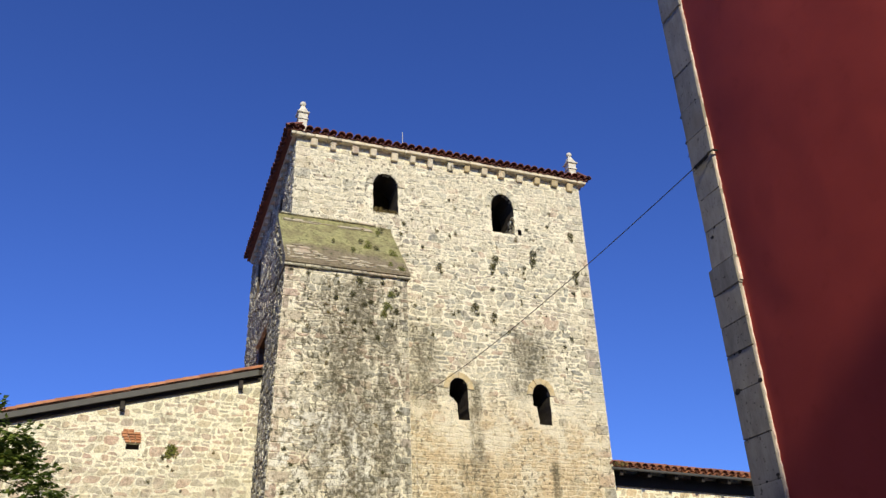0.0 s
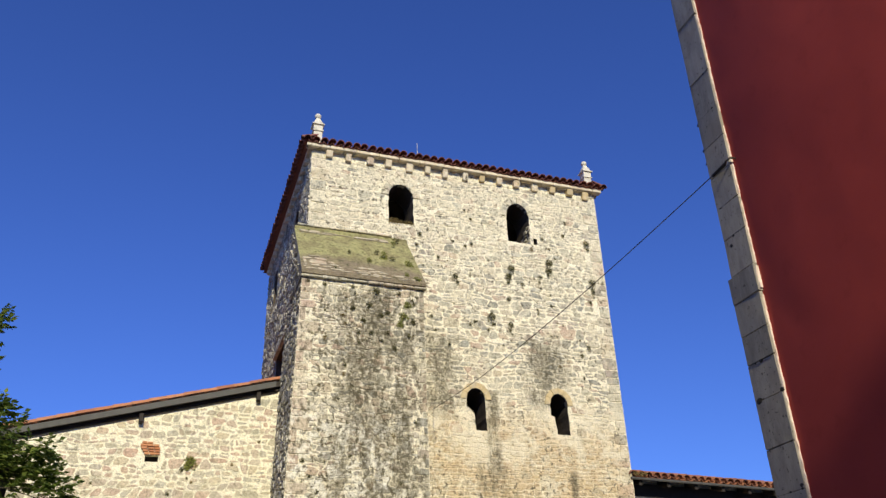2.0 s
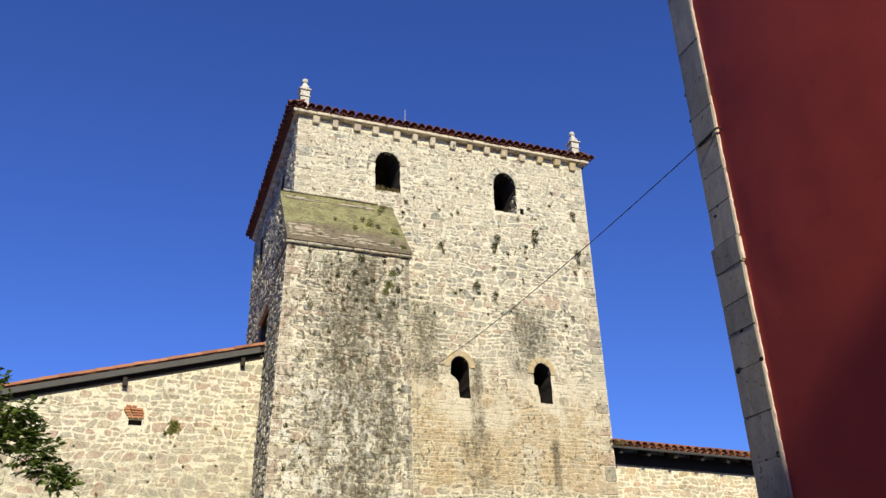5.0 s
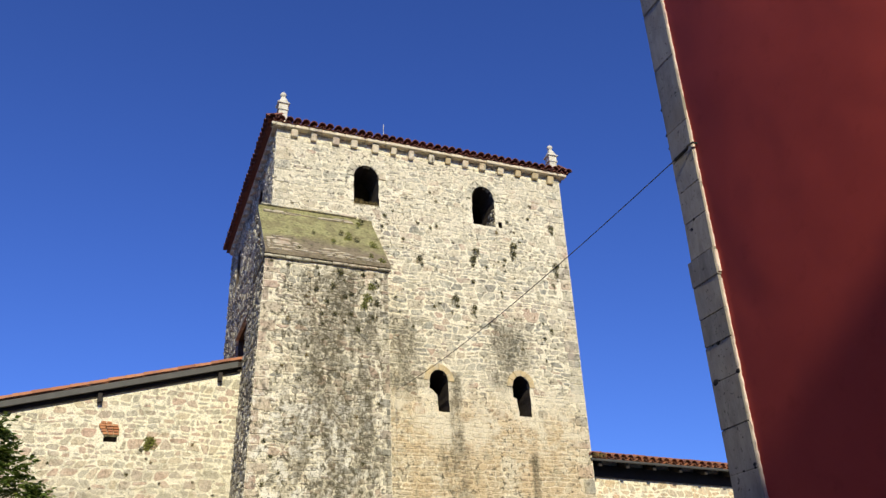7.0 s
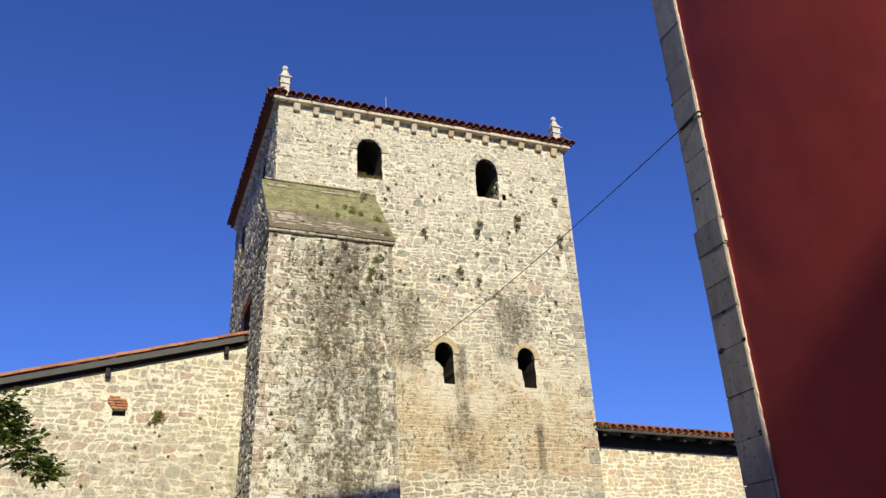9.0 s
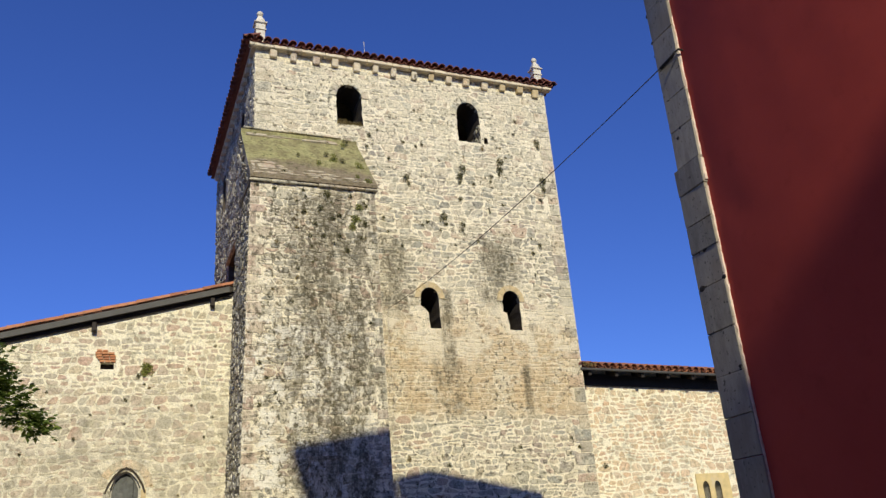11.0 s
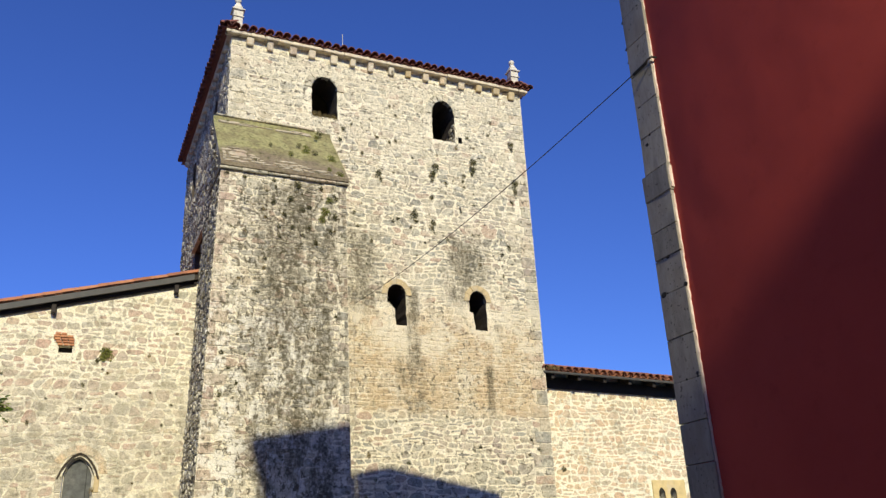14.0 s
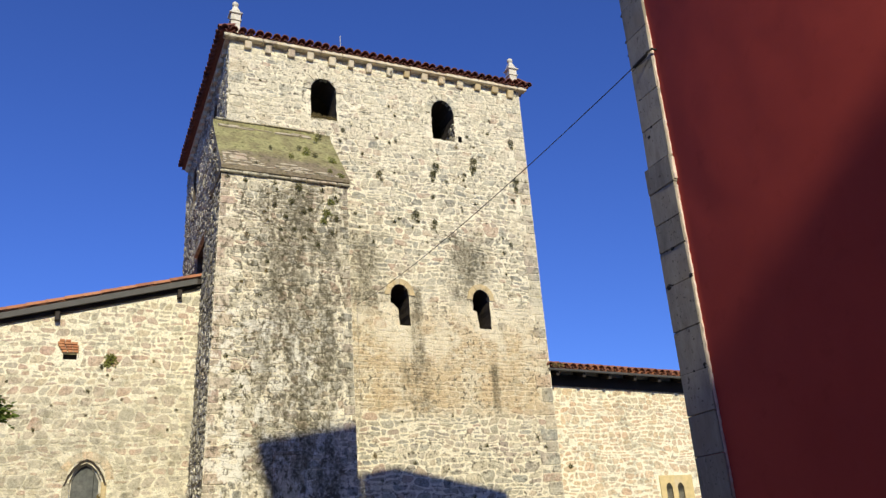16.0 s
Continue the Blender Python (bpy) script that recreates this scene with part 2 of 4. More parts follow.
def moss_material():
    n = Nodes("moss_on_stone", 0.95)
    g = n.noise(13, 6, 0.7)
    base = n.mix(n.span(n.noise(2.4, 5, 0.65), 0.40, 0.62), (0.315, 0.30, 0.14), (0.225, 0.20, 0.10))
    # a dry brown belt low on the slope, where the moss thins out
    low = n.m("ADD", n.axis("Z"), n.m("MULTIPLY", n.noise(1.7, 5, 0.7), 1.5))
    base = n.mix(n.span(low, 11.85, 11.35, 0.0, 0.8), base, (0.20, 0.155, 0.115))
    base = n.mix(1.0, base, n.ramp(g, [(0.28, 0.45), (0.5, 1.0), (0.75, 1.35)]), "MULTIPLY")
    base = n.mix(n.span(n.noise(7.5, 5, 0.7), 0.57, 0.64, 0.0, 0.8), base, (0.075, 0.075, 0.03))
    return n.done(base, n.m("ADD", g, n.noise(3, 4)), 0.7, 0.05)


MOSS = moss_material()
DARK_WOOD = simple("dark_stained_wood", (0.035, 0.028, 0.024), 0.7, 0.4, 15)
ZINC = simple("grey_weathered_board", (0.085, 0.082, 0.078), 0.6, 0.25, 6)
IRON = simple("dark_iron", (0.03, 0.028, 0.026), 0.6, 0.3, 30)
CABLE = simple("dark_cable", (0.075, 0.063, 0.052), 0.6, 0.2, 30)
LEAD_GLASS = simple("dusty_leaded_glass", (0.105, 0.11, 0.105), 0.4, 0.5, 7, other=(0.17, 0.17, 0.16))
PAVING = simple("street_paving", (0.20, 0.187, 0.167), 0.9, 0.25, 3)
# lime colour lightened to carry the sun on the quoins' edge
SUNLIT_EDGE = simple("sunlit_lime_edge", (0.80, 0.68, 0.60), 0.9, 0.3, 14, other=(0.58, 0.40, 0.33))
PLASTER = simple("cream_house_plaster", (0.60, 0.53, 0.42), 0.9, 0.12, 4)
LINTEL_YELLOW = simple("yellow_limewash", (0.66, 0.52, 0.26), 0.9, 0.2, 6, other=(0.60, 0.50, 0.33))
SILL_GROWTH = simple("dry_grass", (0.20, 0.15, 0.06), 0.9, 0.4, 30)
# stone coloured near black to stand in for deep shade
SHADE_DARK = simple("shade_dark_stone", (0.085, 0.068, 0.052), 0.95, 0.4, 14, bump=0.6)
WEED = simple("wall_weed", (0.085, 0.08, 0.032), 0.9, 0.5, 20)
LEAF_GREEN = simple("fresh_weed", (0.16, 0.17, 0.04), 0.9, 0.4, 20)


def quoin_material():
    n = Nodes("grey_quoin_stone", 0.75)
    base = n.ramp(n.chance(), [(0.0, (0.31, 0.29, 0.25)), (0.5, (0.40, 0.37, 0.315)), (1.0, (0.35, 0.325, 0.285))])
    g = n.noise(9, 6, 0.7, (1, 1, 0.35))
    base = n.mix(1.0, base, n.ramp(g, [(0.3, 0.66), (0.55, 1.0), (0.8, 1.2)]), "MULTIPLY")
    streak = n.noise(16, 5, 0.7, (1, 1.6, 0.22))
    base = n.mix(n.span(streak, 0.55, 0.68, 0.0, 0.5), base, (0.44, 0.41, 0.36))
    base = n.mix(n.span(n.noise(1.9, 4, 0.6), 0.50, 0.66, 0.0, 0.55), base, (0.31, 0.265, 0.21))
    base = n.mix(n.span(n.noise(30, 3, 0.6), 0.62, 0.70), base, (0.13, 0.115, 0.10))
    return n.done(base, n.m("ADD", g, n.m("MULTIPLY", n.noise(70, 4), 0.4)), 0.35, 0.01)


def red_material():
    n = Nodes("red_limewash_stucco", 0.85)
    g = n.noise(1.6, 4, 0.6)
    base = n.mix(g, (0.42, 0.053, 0.041), (0.55, 0.078, 0.058))
    base = n.mix(n.span(n.noise(5, 5, 0.6), 0.55, 0.75, 0.0, 0.35), base, (0.35, 0.042, 0.031))
    wave = n.noise(1.3, 3, 0.45)
    return n.done(base, n.m("ADD", n.m("MULTIPLY", wave, 2.8), n.m("MULTIPLY", n.noise(60, 4, 0.7), 0.16)), 0.2, 0.02)


QUOIN = quoin_material()
RED = red_material()


# ---- mesh helpers ----
def mesh_of(name, bm, material):
    me = bpy.data.meshes.new(name)
    bm.to_mesh(me)
    bm.free()
    me.materials.append(material)
    return me


def part(name, bm, material, parent=None, label=""):
    ob = new(name, mesh_of(name, bm, material))
    ob.parent = parent
    return tagged(ob, label)


def thing(name, at, label, category, group="", kind=""):
    ob = new(name)
    ob.empty_display_size = 0.3
    ob.location = at
    return tagged(ob, label, category, group, kind)


def under(ob, parent):
    """Parent ob, whose numbers are in the world, under a thing that stands elsewhere."""
    ob.parent = parent
    o = parent
    shift = Vector((0, 0, 0))
    while o:
        shift += o.location
        o = o.parent
    ob.location = ob.location - shift
    return ob


def piece(name, bm, material, parent, label=""):
    """A part given in world numbers."""
    ob = new(name, mesh_of(name, bm, material))
    return tagged(under(ob, parent), label)


def box(bm, x0, x1, y0, y1, z0, z1, bevel=0.0, m=None):
    r = bmesh.ops.create_cube(bm, size=1.0)
    vs = r["verts"]
    for v in vs:
        v.co = Vector((x0 + (v.co.x + 0.5) * (x1 - x0), y0 + (v.co.y + 0.5) * (y1 - y0), z0 + (v.co.z + 0.5) * (z1 - z0)))
    if bevel:
        es = list({e for v in vs for e in v.link_edges})
        out = bmesh.ops.bevel(bm, geom=es, offset=bevel, segments=1, affect="EDGES")
        vs = list({v for f in out["faces"] for v in f.verts} | {v for v in vs if v.is_valid})
    if m is not None:
        for v in vs:
            v.co = m @ v.co
    return vs


def boxed(*a, **k):
    bm = bmesh.new()
    box(bm, *a, **k)
    return bm


def prism(loop, holes, place, depth):
    """A slab with the outline loop and openings, in (u, v), laid by place(u, v, d) with thickness depth."""
    bm = bmesh.new()
    for d in (0.0, depth):
        edges = []
        for ring in (loop, *holes):
            vs = [bm.verts.new(place(u, v, d)) for u, v in ring]
            edges += [bm.edges.new((a, b)) for a, b in zip(vs, vs[1:] + vs[:1])]
        bmesh.ops.triangle_fill(bm, use_beauty=True, edges=edges)
    for ring in (loop, *holes):
        for (a, b), (c, e) in zip(ring, ring[1:] + ring[:1]):
            bm.faces.new([bm.verts.new(place(*p)) for p in ((a, b, 0), (c, e, 0), (c, e, depth), (a, b, depth))])
    bmesh.ops.remove_doubles(bm, verts=bm.verts, dist=0.0005)
    bmesh.ops.recalc_face_normals(bm, faces=bm.faces)
    return bm


def arch(x0, x1, z0, zs, zt, n=10):
    """The outline of an arched opening: jambs to zs, then a curve up to zt."""
    cx, r = (x0 + x1) / 2, (x1 - x0) / 2
    pts = [(x0, z0), (x1, z0)]
    pts += [(cx + r * math.cos(math.pi * i / n), zs + (zt - zs) * math.sin(math.pi * i / n)) for i in range(n + 1)]
    return pts


def rod(bm, pts, radius, sides=6, taper=1.0):
    """A tube along points."""
    rings = []
    for i, p in enumerate(pts):
        p = Vector(p)
        d = (Vector(pts[min(i + 1, len(pts) - 1)]) - Vector(pts[max(i - 1, 0)])).normalized()
        q = d.to_track_quat("Z", "Y")
        r = radius * (1 + (taper - 1) * i / (len(pts) - 1))
        rings.append([bm.verts.new(p + q @ Vector((r * math.cos(2 * math.pi * k / sides), r * math.sin(2 * math.pi * k / sides), 0))) for k in range(sides)])
    for a, b in zip(rings, rings[1:]):
        for k in range(sides):
            bm.faces.new((a[k], a[(k + 1) % sides], b[(k + 1) % sides], b[k]))
    bm.faces.new(rings[0][::-1])
    bm.faces.new(rings[-1])


# ---- masonry ----
rng = random.Random(7)


def clip(poly, nx, ny, c):
    """The part of a polygon where nx * x + ny * y <= c."""
    out = []
    for (x0, y0), (x1, y1) in zip(poly, poly[1:] + poly[:1]):
        d0, d1 = nx * x0 + ny * y0 - c, nx * x1 + ny * y1 - c
        if d0 <= 0:
            out.append((x0, y0))
        if d0 * d1 < 0:
            k = d0 / (d0 - d1)
            out.append((x0 + (x1 - x0) * k, y0 + (y1 - y0) * k))
    return out


def worn(poly, joint):
    """Shrinks an outline by its joint and wears its corners off."""
    cu = sum(p[0] for p in poly) / len(poly)
    cv = sum(p[1] for p in poly) / len(poly)
    w = max(p[0] for p in poly) - min(p[0] for p in poly)
    h = max(p[1] for p in poly) - min(p[1] for p in poly)
    if w < joint * 1.7 or h < joint * 1.7:
        return None
    su, sv = 1 - joint / w, 1 - joint / h
    pts = [(cu + (x - cu) * su, cv + (y - cv) * sv) for x, y in poly]
    out = []
    for p, q in zip(pts, pts[1:] + pts[:1]):
        k = rng.uniform(0.18, 0.36)
        out += [(p[0] + (q[0] - p[0]) * k, p[1] + (q[1] - p[1]) * k), (q[0] + (p[0] - q[0]) * k, q[1] + (p[1] - q[1]) * k)]
    return cu, cv, w / 2, h / 2, out


def rubble(u0, u1, v0, v1, du, dv, keep, joint=0.022, wild=1.0, stack=0.2):
    """Roughly coursed rubble: beds that wander, leaning joints, small stones pinned between large ones.
    Cells are (u, v, half width, half height, outline, flatness)."""
    beds, v = [v0 - dv], v0 - dv
    while v < v1 + dv:
        v += dv * rng.choice((0.62, 0.85, 1.0, 1.0, 1.2, 1.5))
        beds.append(v)

    def bed(j, u):
        return beds[j] + dv * wild * (0.55 * noise.noise((u * 0.9, j * 0.31, 1.7)) + 0.30 * noise.noise((u * 3.6, j * 7.3, 4.1)))
    out = []
    for j in range(len(beds) - 1):
        h = beds[j + 1] - beds[j]
        u, lean = u0 - rng.random() * du, 0.0
        while u < u1:
            w = du * rng.choice((0.55, 0.75, 0.9, 1.0, 1.1, 1.3, 1.5)) * (0.7 + 0.35 * h / dv)
            nxt = rng.uniform(-0.28, 0.28) * h * wild
            a, e = u, u + w
            mid = (a + e) / 2 + rng.uniform(-0.2, 0.2) * w
            low = [(a - lean, bed(j, a)), (mid, bed(j, mid) + rng.uniform(-0.06, 0.06) * h), (e - nxt, bed(j, e))]
            top = [(e + nxt, bed(j + 1, e)), (mid, bed(j + 1, mid) + rng.uniform(-0.10, 0.06) * h), (a + lean, bed(j + 1, a))]
            groups = [low + top]
            if rng.random() < stack and h > 0.7 * dv:
                k0, k1 = rng.uniform(0.35, 0.65), rng.uniform(0.35, 0.65)
                left = (a, bed(j, a) * (1 - k0) + bed(j + 1, a) * k0)
                right = (e, bed(j, e) * (1 - k1) + bed(j + 1, e) * k1)
                groups = [low + [right, left], [left, right] + top]
            for poly in groups:
                for nx, ny, lim in ((-1, 0, -u0), (1, 0, u1), (0, -1, -v0), (0, 1, v1)):
                    if len(poly) > 2:
                        poly = clip(poly, nx, ny, lim)
                if len(poly) < 3:
                    continue
                cell = worn(poly, joint * rng.choice((0.5, 0.8, 1.0, 1.3, 1.8)))
                if cell and keep(*cell[:4]):
                    out.append((*cell, 1.0))
            u, lean = e, nxt
    return out


def quoins(u, inward, v0, v1, long=0.55, short=0.34, height=0.32, slope=0.0):
    """Dressed corner stones up an edge at u."""
    out, v, k = [], v0, 0
    while v < v1 - 0.1:
        h = min(height * rng.uniform(0.55, 1.35), v1 - v)
        w = (long if k % 2 else short) * rng.uniform(0.7, 1.25)
        s = u + slope * (v1 - v)
        e, g = s + inward * w, 0.008
        r = [(min(s, e) + g, v + g), (max(s, e) - g, v + g * rng.uniform(0.5, 2)), (max(s, e) - g * rng.uniform(0.5, 2), v + h - g), (min(s, e) + g, v + h - g)]
        pts = []
        for p, q in zip(r, r[1:] + r[:1]):
            t = rng.uniform(0.04, 0.16)
            pts += [(p[0] + (q[0] - p[0]) * t, p[1] + (q[1] - p[1]) * t), (q[0] + (p[0] - q[0]) * t, q[1] + (p[1] - q[1]) * t)]
        out.append(((s + e) / 2, v + h / 2, w / 2, h / 2, pts, 1.5))
        v += h
        k += 1
    return out


def stone_numbers(outline, cu, cv, d):
    """Vertices and faces of one stone about its middle; it faces -y and is d proud."""
    k = len(outline)
    tu, tv = rng.uniform(-0.3, 0.3), rng.uniform(-0.3, 0.3)
    w = max(abs(p[0] - cu) for p in outline) + 0.01
    h = max(abs(p[1] - cv) for p in outline) + 0.01
    verts = []
    for scale, depth in ((1.0, 0.02), (0.985, -d * 0.55), (0.90, -d)):
        for x, y in outline:
            x, y = x - cu, y - cv
            lean = 1 + tu * x / w + tv * y / h
            verts.append((x * scale, depth if depth > 0 else depth * lean, y * scale))
    verts.append((0, -d * rng.uniform(0.95, 1.06), 0))
    faces = []
    for lv in (0, k):
        faces += [(lv + i, lv + (i + 1) % k, lv + k + (i + 1) % k, lv + k + i) for i in range(k)]
    faces += [(2 * k + i, 2 * k + (i + 1) % k, 3 * k) for i in range(k)]
    return verts, faces


def lay(cells, parent, base, material, singles, relief=0.022, name="stone"):
    """Lays stones on a wall: the lowest ones as objects of their own, the rest joined. base: the wall's frame, facing its -y."""
    cells = sorted(cells, key=lambda c: c[1])
    verts, faces = [], []
    shift = Vector((0, 0, 0))
    o = parent
    while o:
        shift += o.location
        o = o.parent
    r = np.array(base)
    for i, (u, v, w, h, outline, flat) in enumerate(cells):
        vs, fs = stone_numbers(outline, u, v, relief * rng.uniform(0.5, 1.3) * flat)
        if i < singles:
            me = bpy.data.meshes.new("stone")
            me.from_pydata(vs, [], fs)
            me.materials.append(material)
            ob = new(name, me)
            ob.parent = parent
            ob.matrix_basis = Matrix.Translation(-shift) @ base @ pose(u, 0, v)
        else:
            n0 = len(verts)
            verts.extend(((np.array(vs) + (u, 0, v)) @ r[:3, :3].T + r[:3, 3]).tolist())
            faces.extend(tuple(n0 + q for q in f) for f in fs)
    if verts:
        me = bpy.data.meshes.new("stonework")
        me.from_pydata(verts, [], faces)
        me.materials.append(material)
        ob = new("stonework", me)
        tagged(under(ob, parent), kind="stuff")


def clear_of(boxes, margin=0.0):
    """A test that keeps stones out of boxes (u0, u1, v0, v1)."""
    def keep(u, v, w, h):
        return not any(u + w * 0.7 > a - margin and u - w * 0.7 < b + margin and v + h * 0.7 > c - margin and v - h * 0.7 < d + margin for a, b, c, d in boxes)
    return keep


FRONT = Matrix.Identity(4)


def facing_left(x, y0):
    """The frame of a wall that faces -x: u runs towards -y from y0."""
    return pose(x, y0, 0, 0, 0, -90)

# ---- ground and the houses behind ----
def ground():
    bm = bmesh.new()
    bmesh.ops.create_grid(bm, x_segments=40, y_segments=40, size=900)
    tagged(part("ground", bm, PAVING), "grey stone street paving round the church", "ground", kind="structure")


ground()

RX, RY0, RY1 = 1.62, -13.375, -13.055   # the quoin strip of the red house


def red_house():
    h = thing("red_house", (RX, RY1, 0), "tall narrow house with red stuccoed wall and grey quoins", "house")
    # outline in x and z of its far gable: the roof falls away from the street
    loop = [(RX + 0.60, 0), (5.1, 0), (5.1, 11.0), (2.35, 11.58), (RX + 0.60, 11.52)]
    wall = piece("wall", prism(loop, [], lambda u, v, d: (u, -20.5 + d, v), 20.5 - 13.07), RED, h, "dark red limewashed stucco wall")
    piece("return_wall", boxed(RX + 0.03, RX + 0.599, -13.30, -13.08, 0, 11.46), RED, h)
    bm = bmesh.new()
    ny, nz = 100, 140
    rows = []
    for j in range(nz + 1):
        z = 11.46 * j / nz
        row = []
        for i in range(ny + 1):
            y = RY0 + 0.06 - 7.16 * i / ny
            d = max(RY0 - y, 0.0)
            dish = -0.090 * d + 0.030 * d * d if d < 2.4 else -0.0432 + 0.054 * (d - 2.4)
            wavy = 0.0045 * noise.noise((y * 1.5, z * 1.2, 3.3)) + 0.002 * noise.noise((y * 3.7, z * 3.1, 8.1))
            row.append(bm.verts.new((RX + 0.030 + dish + wavy, y, z)))
        rows.append(row)
    for a, b in zip(rows, rows[1:]):
        for i in range(ny):
            bm.faces.new((a[i], a[i + 1], b[i + 1], b[i])).smooth = True
    back = [[bm.verts.new((RX + 0.599, v.co.y, v.co.z)) for v in edge] for edge in (rows[0], rows[-1])]
    for edge, far in zip((rows[0], rows[-1]), back):
        for i in range(ny):
            bm.faces.new((edge[i], edge[i + 1], far[i + 1], far[i]))
    bmesh.ops.recalc_face_normals(bm, faces=bm.faces)
    piece("stucco", bm, RED, wall, "uneven red limewashed stucco face")
    roof = [(RX - 0.01, 11.48), (2.35, 11.60), (5.2, 11.0), (5.2, 11.18), (2.35, 11.79), (RX - 0.01, 11.67)]
    piece("roof", prism(roof, [], lambda u, v, d: (u, -20.5 + d, v), 7.5), DARK_TILE, h)
    joints = [0.0, 0.42, 0.85, 1.22, 1.6, 1.96, 2.28, 2.60, 2.93, 3.29, 3.68, 3.99, 4.24, 4.54, 4.79, 5.15, 5.47, 5.80, 6.13, 6.47, 6.90, 7.25, 7.62, 8.0, 8.4,
              8.8, 9.2, 9.6, 10.0, 10.4, 10.8, 11.2, 11.5]
    for a, b in zip(joints, joints[1:]):
        lip = abs(a - 4.54) < 0.01
        g = 0.026 if lip else 0.0
        j = rng.uniform(-0.006, 0.006)
        far = RY1 + g * 0.4 + (0.022 if a < 4.5 else -0.018 if a > 4.7 else 0.01)
        bm = boxed(RX - (0.014 if lip else 0) + j, RX + 0.3, RY0 - g * 0.2 + (0.012 if a < 4.5 else 0) + j, far + j, a + 0.002, b - 0.002, bevel=0.004)
        # worn arrises
        for v in bm.verts:
            v.co += Vector((rng.uniform(-1, 1), rng.uniform(-1, 1), rng.uniform(-1, 1))) * 0.003
        piece("quoin", bm, QUOIN, h, "wider projecting grey band stone" if lip else "")
    # pale lime strip brightened as the quoins' sunlit near edge, broken and uneven
    def lit_edge(z0, z1, y, x, label=""):
        bm = bmesh.new()
        rings, z = [], z0
        while z < z1 + 0.01:
            a, b, c = rng.uniform(-0.004, 0.004), rng.uniform(-0.004, 0.006), rng.uniform(-0.005, 0.003)
            rings.append([bm.verts.new(p) for p in ((x + a, y + 0.010, z), (x + a + 0.003, y - 0.001 + b, z), (RX + 0.05, y - 0.002 + c, z), (RX + 0.05, y + 0.010, z))])
            z += rng.uniform(0.03, 0.07)
        for p, q in zip(rings, rings[1:]):
            for k in range(4):
                bm.faces.new((p[k], p[(k + 1) % 4], q[(k + 1) % 4], q[k]))
        bm.faces.new(rings[0][::-1])
        bm.faces.new(rings[-1])
        bmesh.ops.recalc_face_normals(bm, faces=bm.faces)
        piece("lit_edge", bm, SUNLIT_EDGE, h, label)
    lit_edge(0.02, 4.53, RY0 + 0.004, RX + 0.012, "pale lime strip brightened as the quoins' sunlit edge")
    lit_edge(4.80, 11.4, RY0 - 0.006, RX + 0.012)
    lit_edge(4.56, 4.77, RY0 - 0.012, RX + 0.0)
    # chips knocked out of the joints; dark blobs paint the shade in their sockets
    chips = [(rng.uniform(RY0 + 0.02, RY1 - 0.03), rng.choice(joints[7:22]) + rng.uniform(-0.006, 0.006), rng.uniform(0.007, 0.018)) for _ in range(26)]
    for y, z, r in chips + [(-13.20, 3.99, 0.022), (-13.08, 3.68, 0.030), (-13.36, 3.69, 0.02), (-13.16, 5.07, 0.020), (-13.14, 4.95, 0.012), (-13.33, 2.96, 0.016), (-13.08, 6.44, 0.022), (-13.08, 6.14, 0.02), (-13.10, 6.42, 0.014), (-13.07, 5.99, 0.012), (-13.22, 4.545, 0.014), (-13.17, 4.54, 0.018), (-13.12, 4.55, 0.012)]:
        bm = bmesh.new()
        bmesh.ops.create_icosphere(bm, subdivisions=2, radius=r)
        for v in bm.verts:
            v.co = Vector((RX + 0.004 + v.co.x * 0.35, y + v.co.y * rng.uniform(0.8, 1.5), z + v.co.z))
        piece("chip", bm, IRON, h)
    return h


red_house()


def unseen_houses():
    """A tall unseen house behind, shaped so its gable shadows the tower's foot."""
    def top(x):
        return 16.74 + 0.16 * (x + 2.12)
    h = thing("townhouse", (-0.9, -24, 0), "tall unseen townhouse shaped to shadow the tower's foot", "house")
    def block(plan, low_at, high_at):
        bm = bmesh.new()
        low = [bm.verts.new((x, y, low_at(x))) for x, y in plan]
        high = [bm.verts.new((x, y, high_at(x))) for x, y in plan]
        bm.faces.new(low[::-1])
        bm.faces.new(high)
        for i in range(4):
            bm.faces.new((low[i], low[(i + 1) % 4], high[(i + 1) % 4], high[i]))
        bmesh.ops.recalc_face_normals(bm, faces=bm.faces)
        return bm
    piece("wall", block([(-1.55, -22.02), (0.43, -22.02), (0.44 - 0.13 * 8, -30), (-1.3, -30)], lambda x: 0, lambda x: top(x) - 0.24), PLASTER, h)
    piece("roof", block([(-2.12, -22), (0.44, -22), (0.44 - 0.13 * 8, -30.2), (-1.77, -30.2)], lambda x: top(x) - 0.23, top), DARK_TILE, h, "overhanging roof of dark tiles")
    # blocks added round the street, out of the camera's sight, to hold back sky light
    for name, at, box6 in (("side_sky_block", (-12, -22, 0), (-15, -9, -32, -15, 0, 11.0)), ("corner_sky_block", (-9, -30, 0), (-15, -5.5, -38, -33, 0, 8.0)),
                           ("neighbour_sky_block", (9, -17, 0), (5.25, 14, -20.5, -14, 0, 10.8)),
                           ("street_sky_block", (9, -36, 0), (2.2, 16, -41, -31, 0, 17.5)), ("lane_sky_block", (-19, 0, 0), (-24, -15.5, -14, 14, 0, 13.0))):
        k = thing(name, at, "unseen plain block added to cut sky light", "house")
        piece("wall", boxed(*box6), PLASTER, k)
    # unseen block, sized so its top edge casts the red wall's shadow
    g = thing("rear_shadow_block", (-1.7, -59, 0), "unseen plain block that shadows the red wall", "house")
    piece("wall", boxed(-4.9, 1.4, -64, -55, 0, 28.4), PLASTER, g)


unseen_houses()

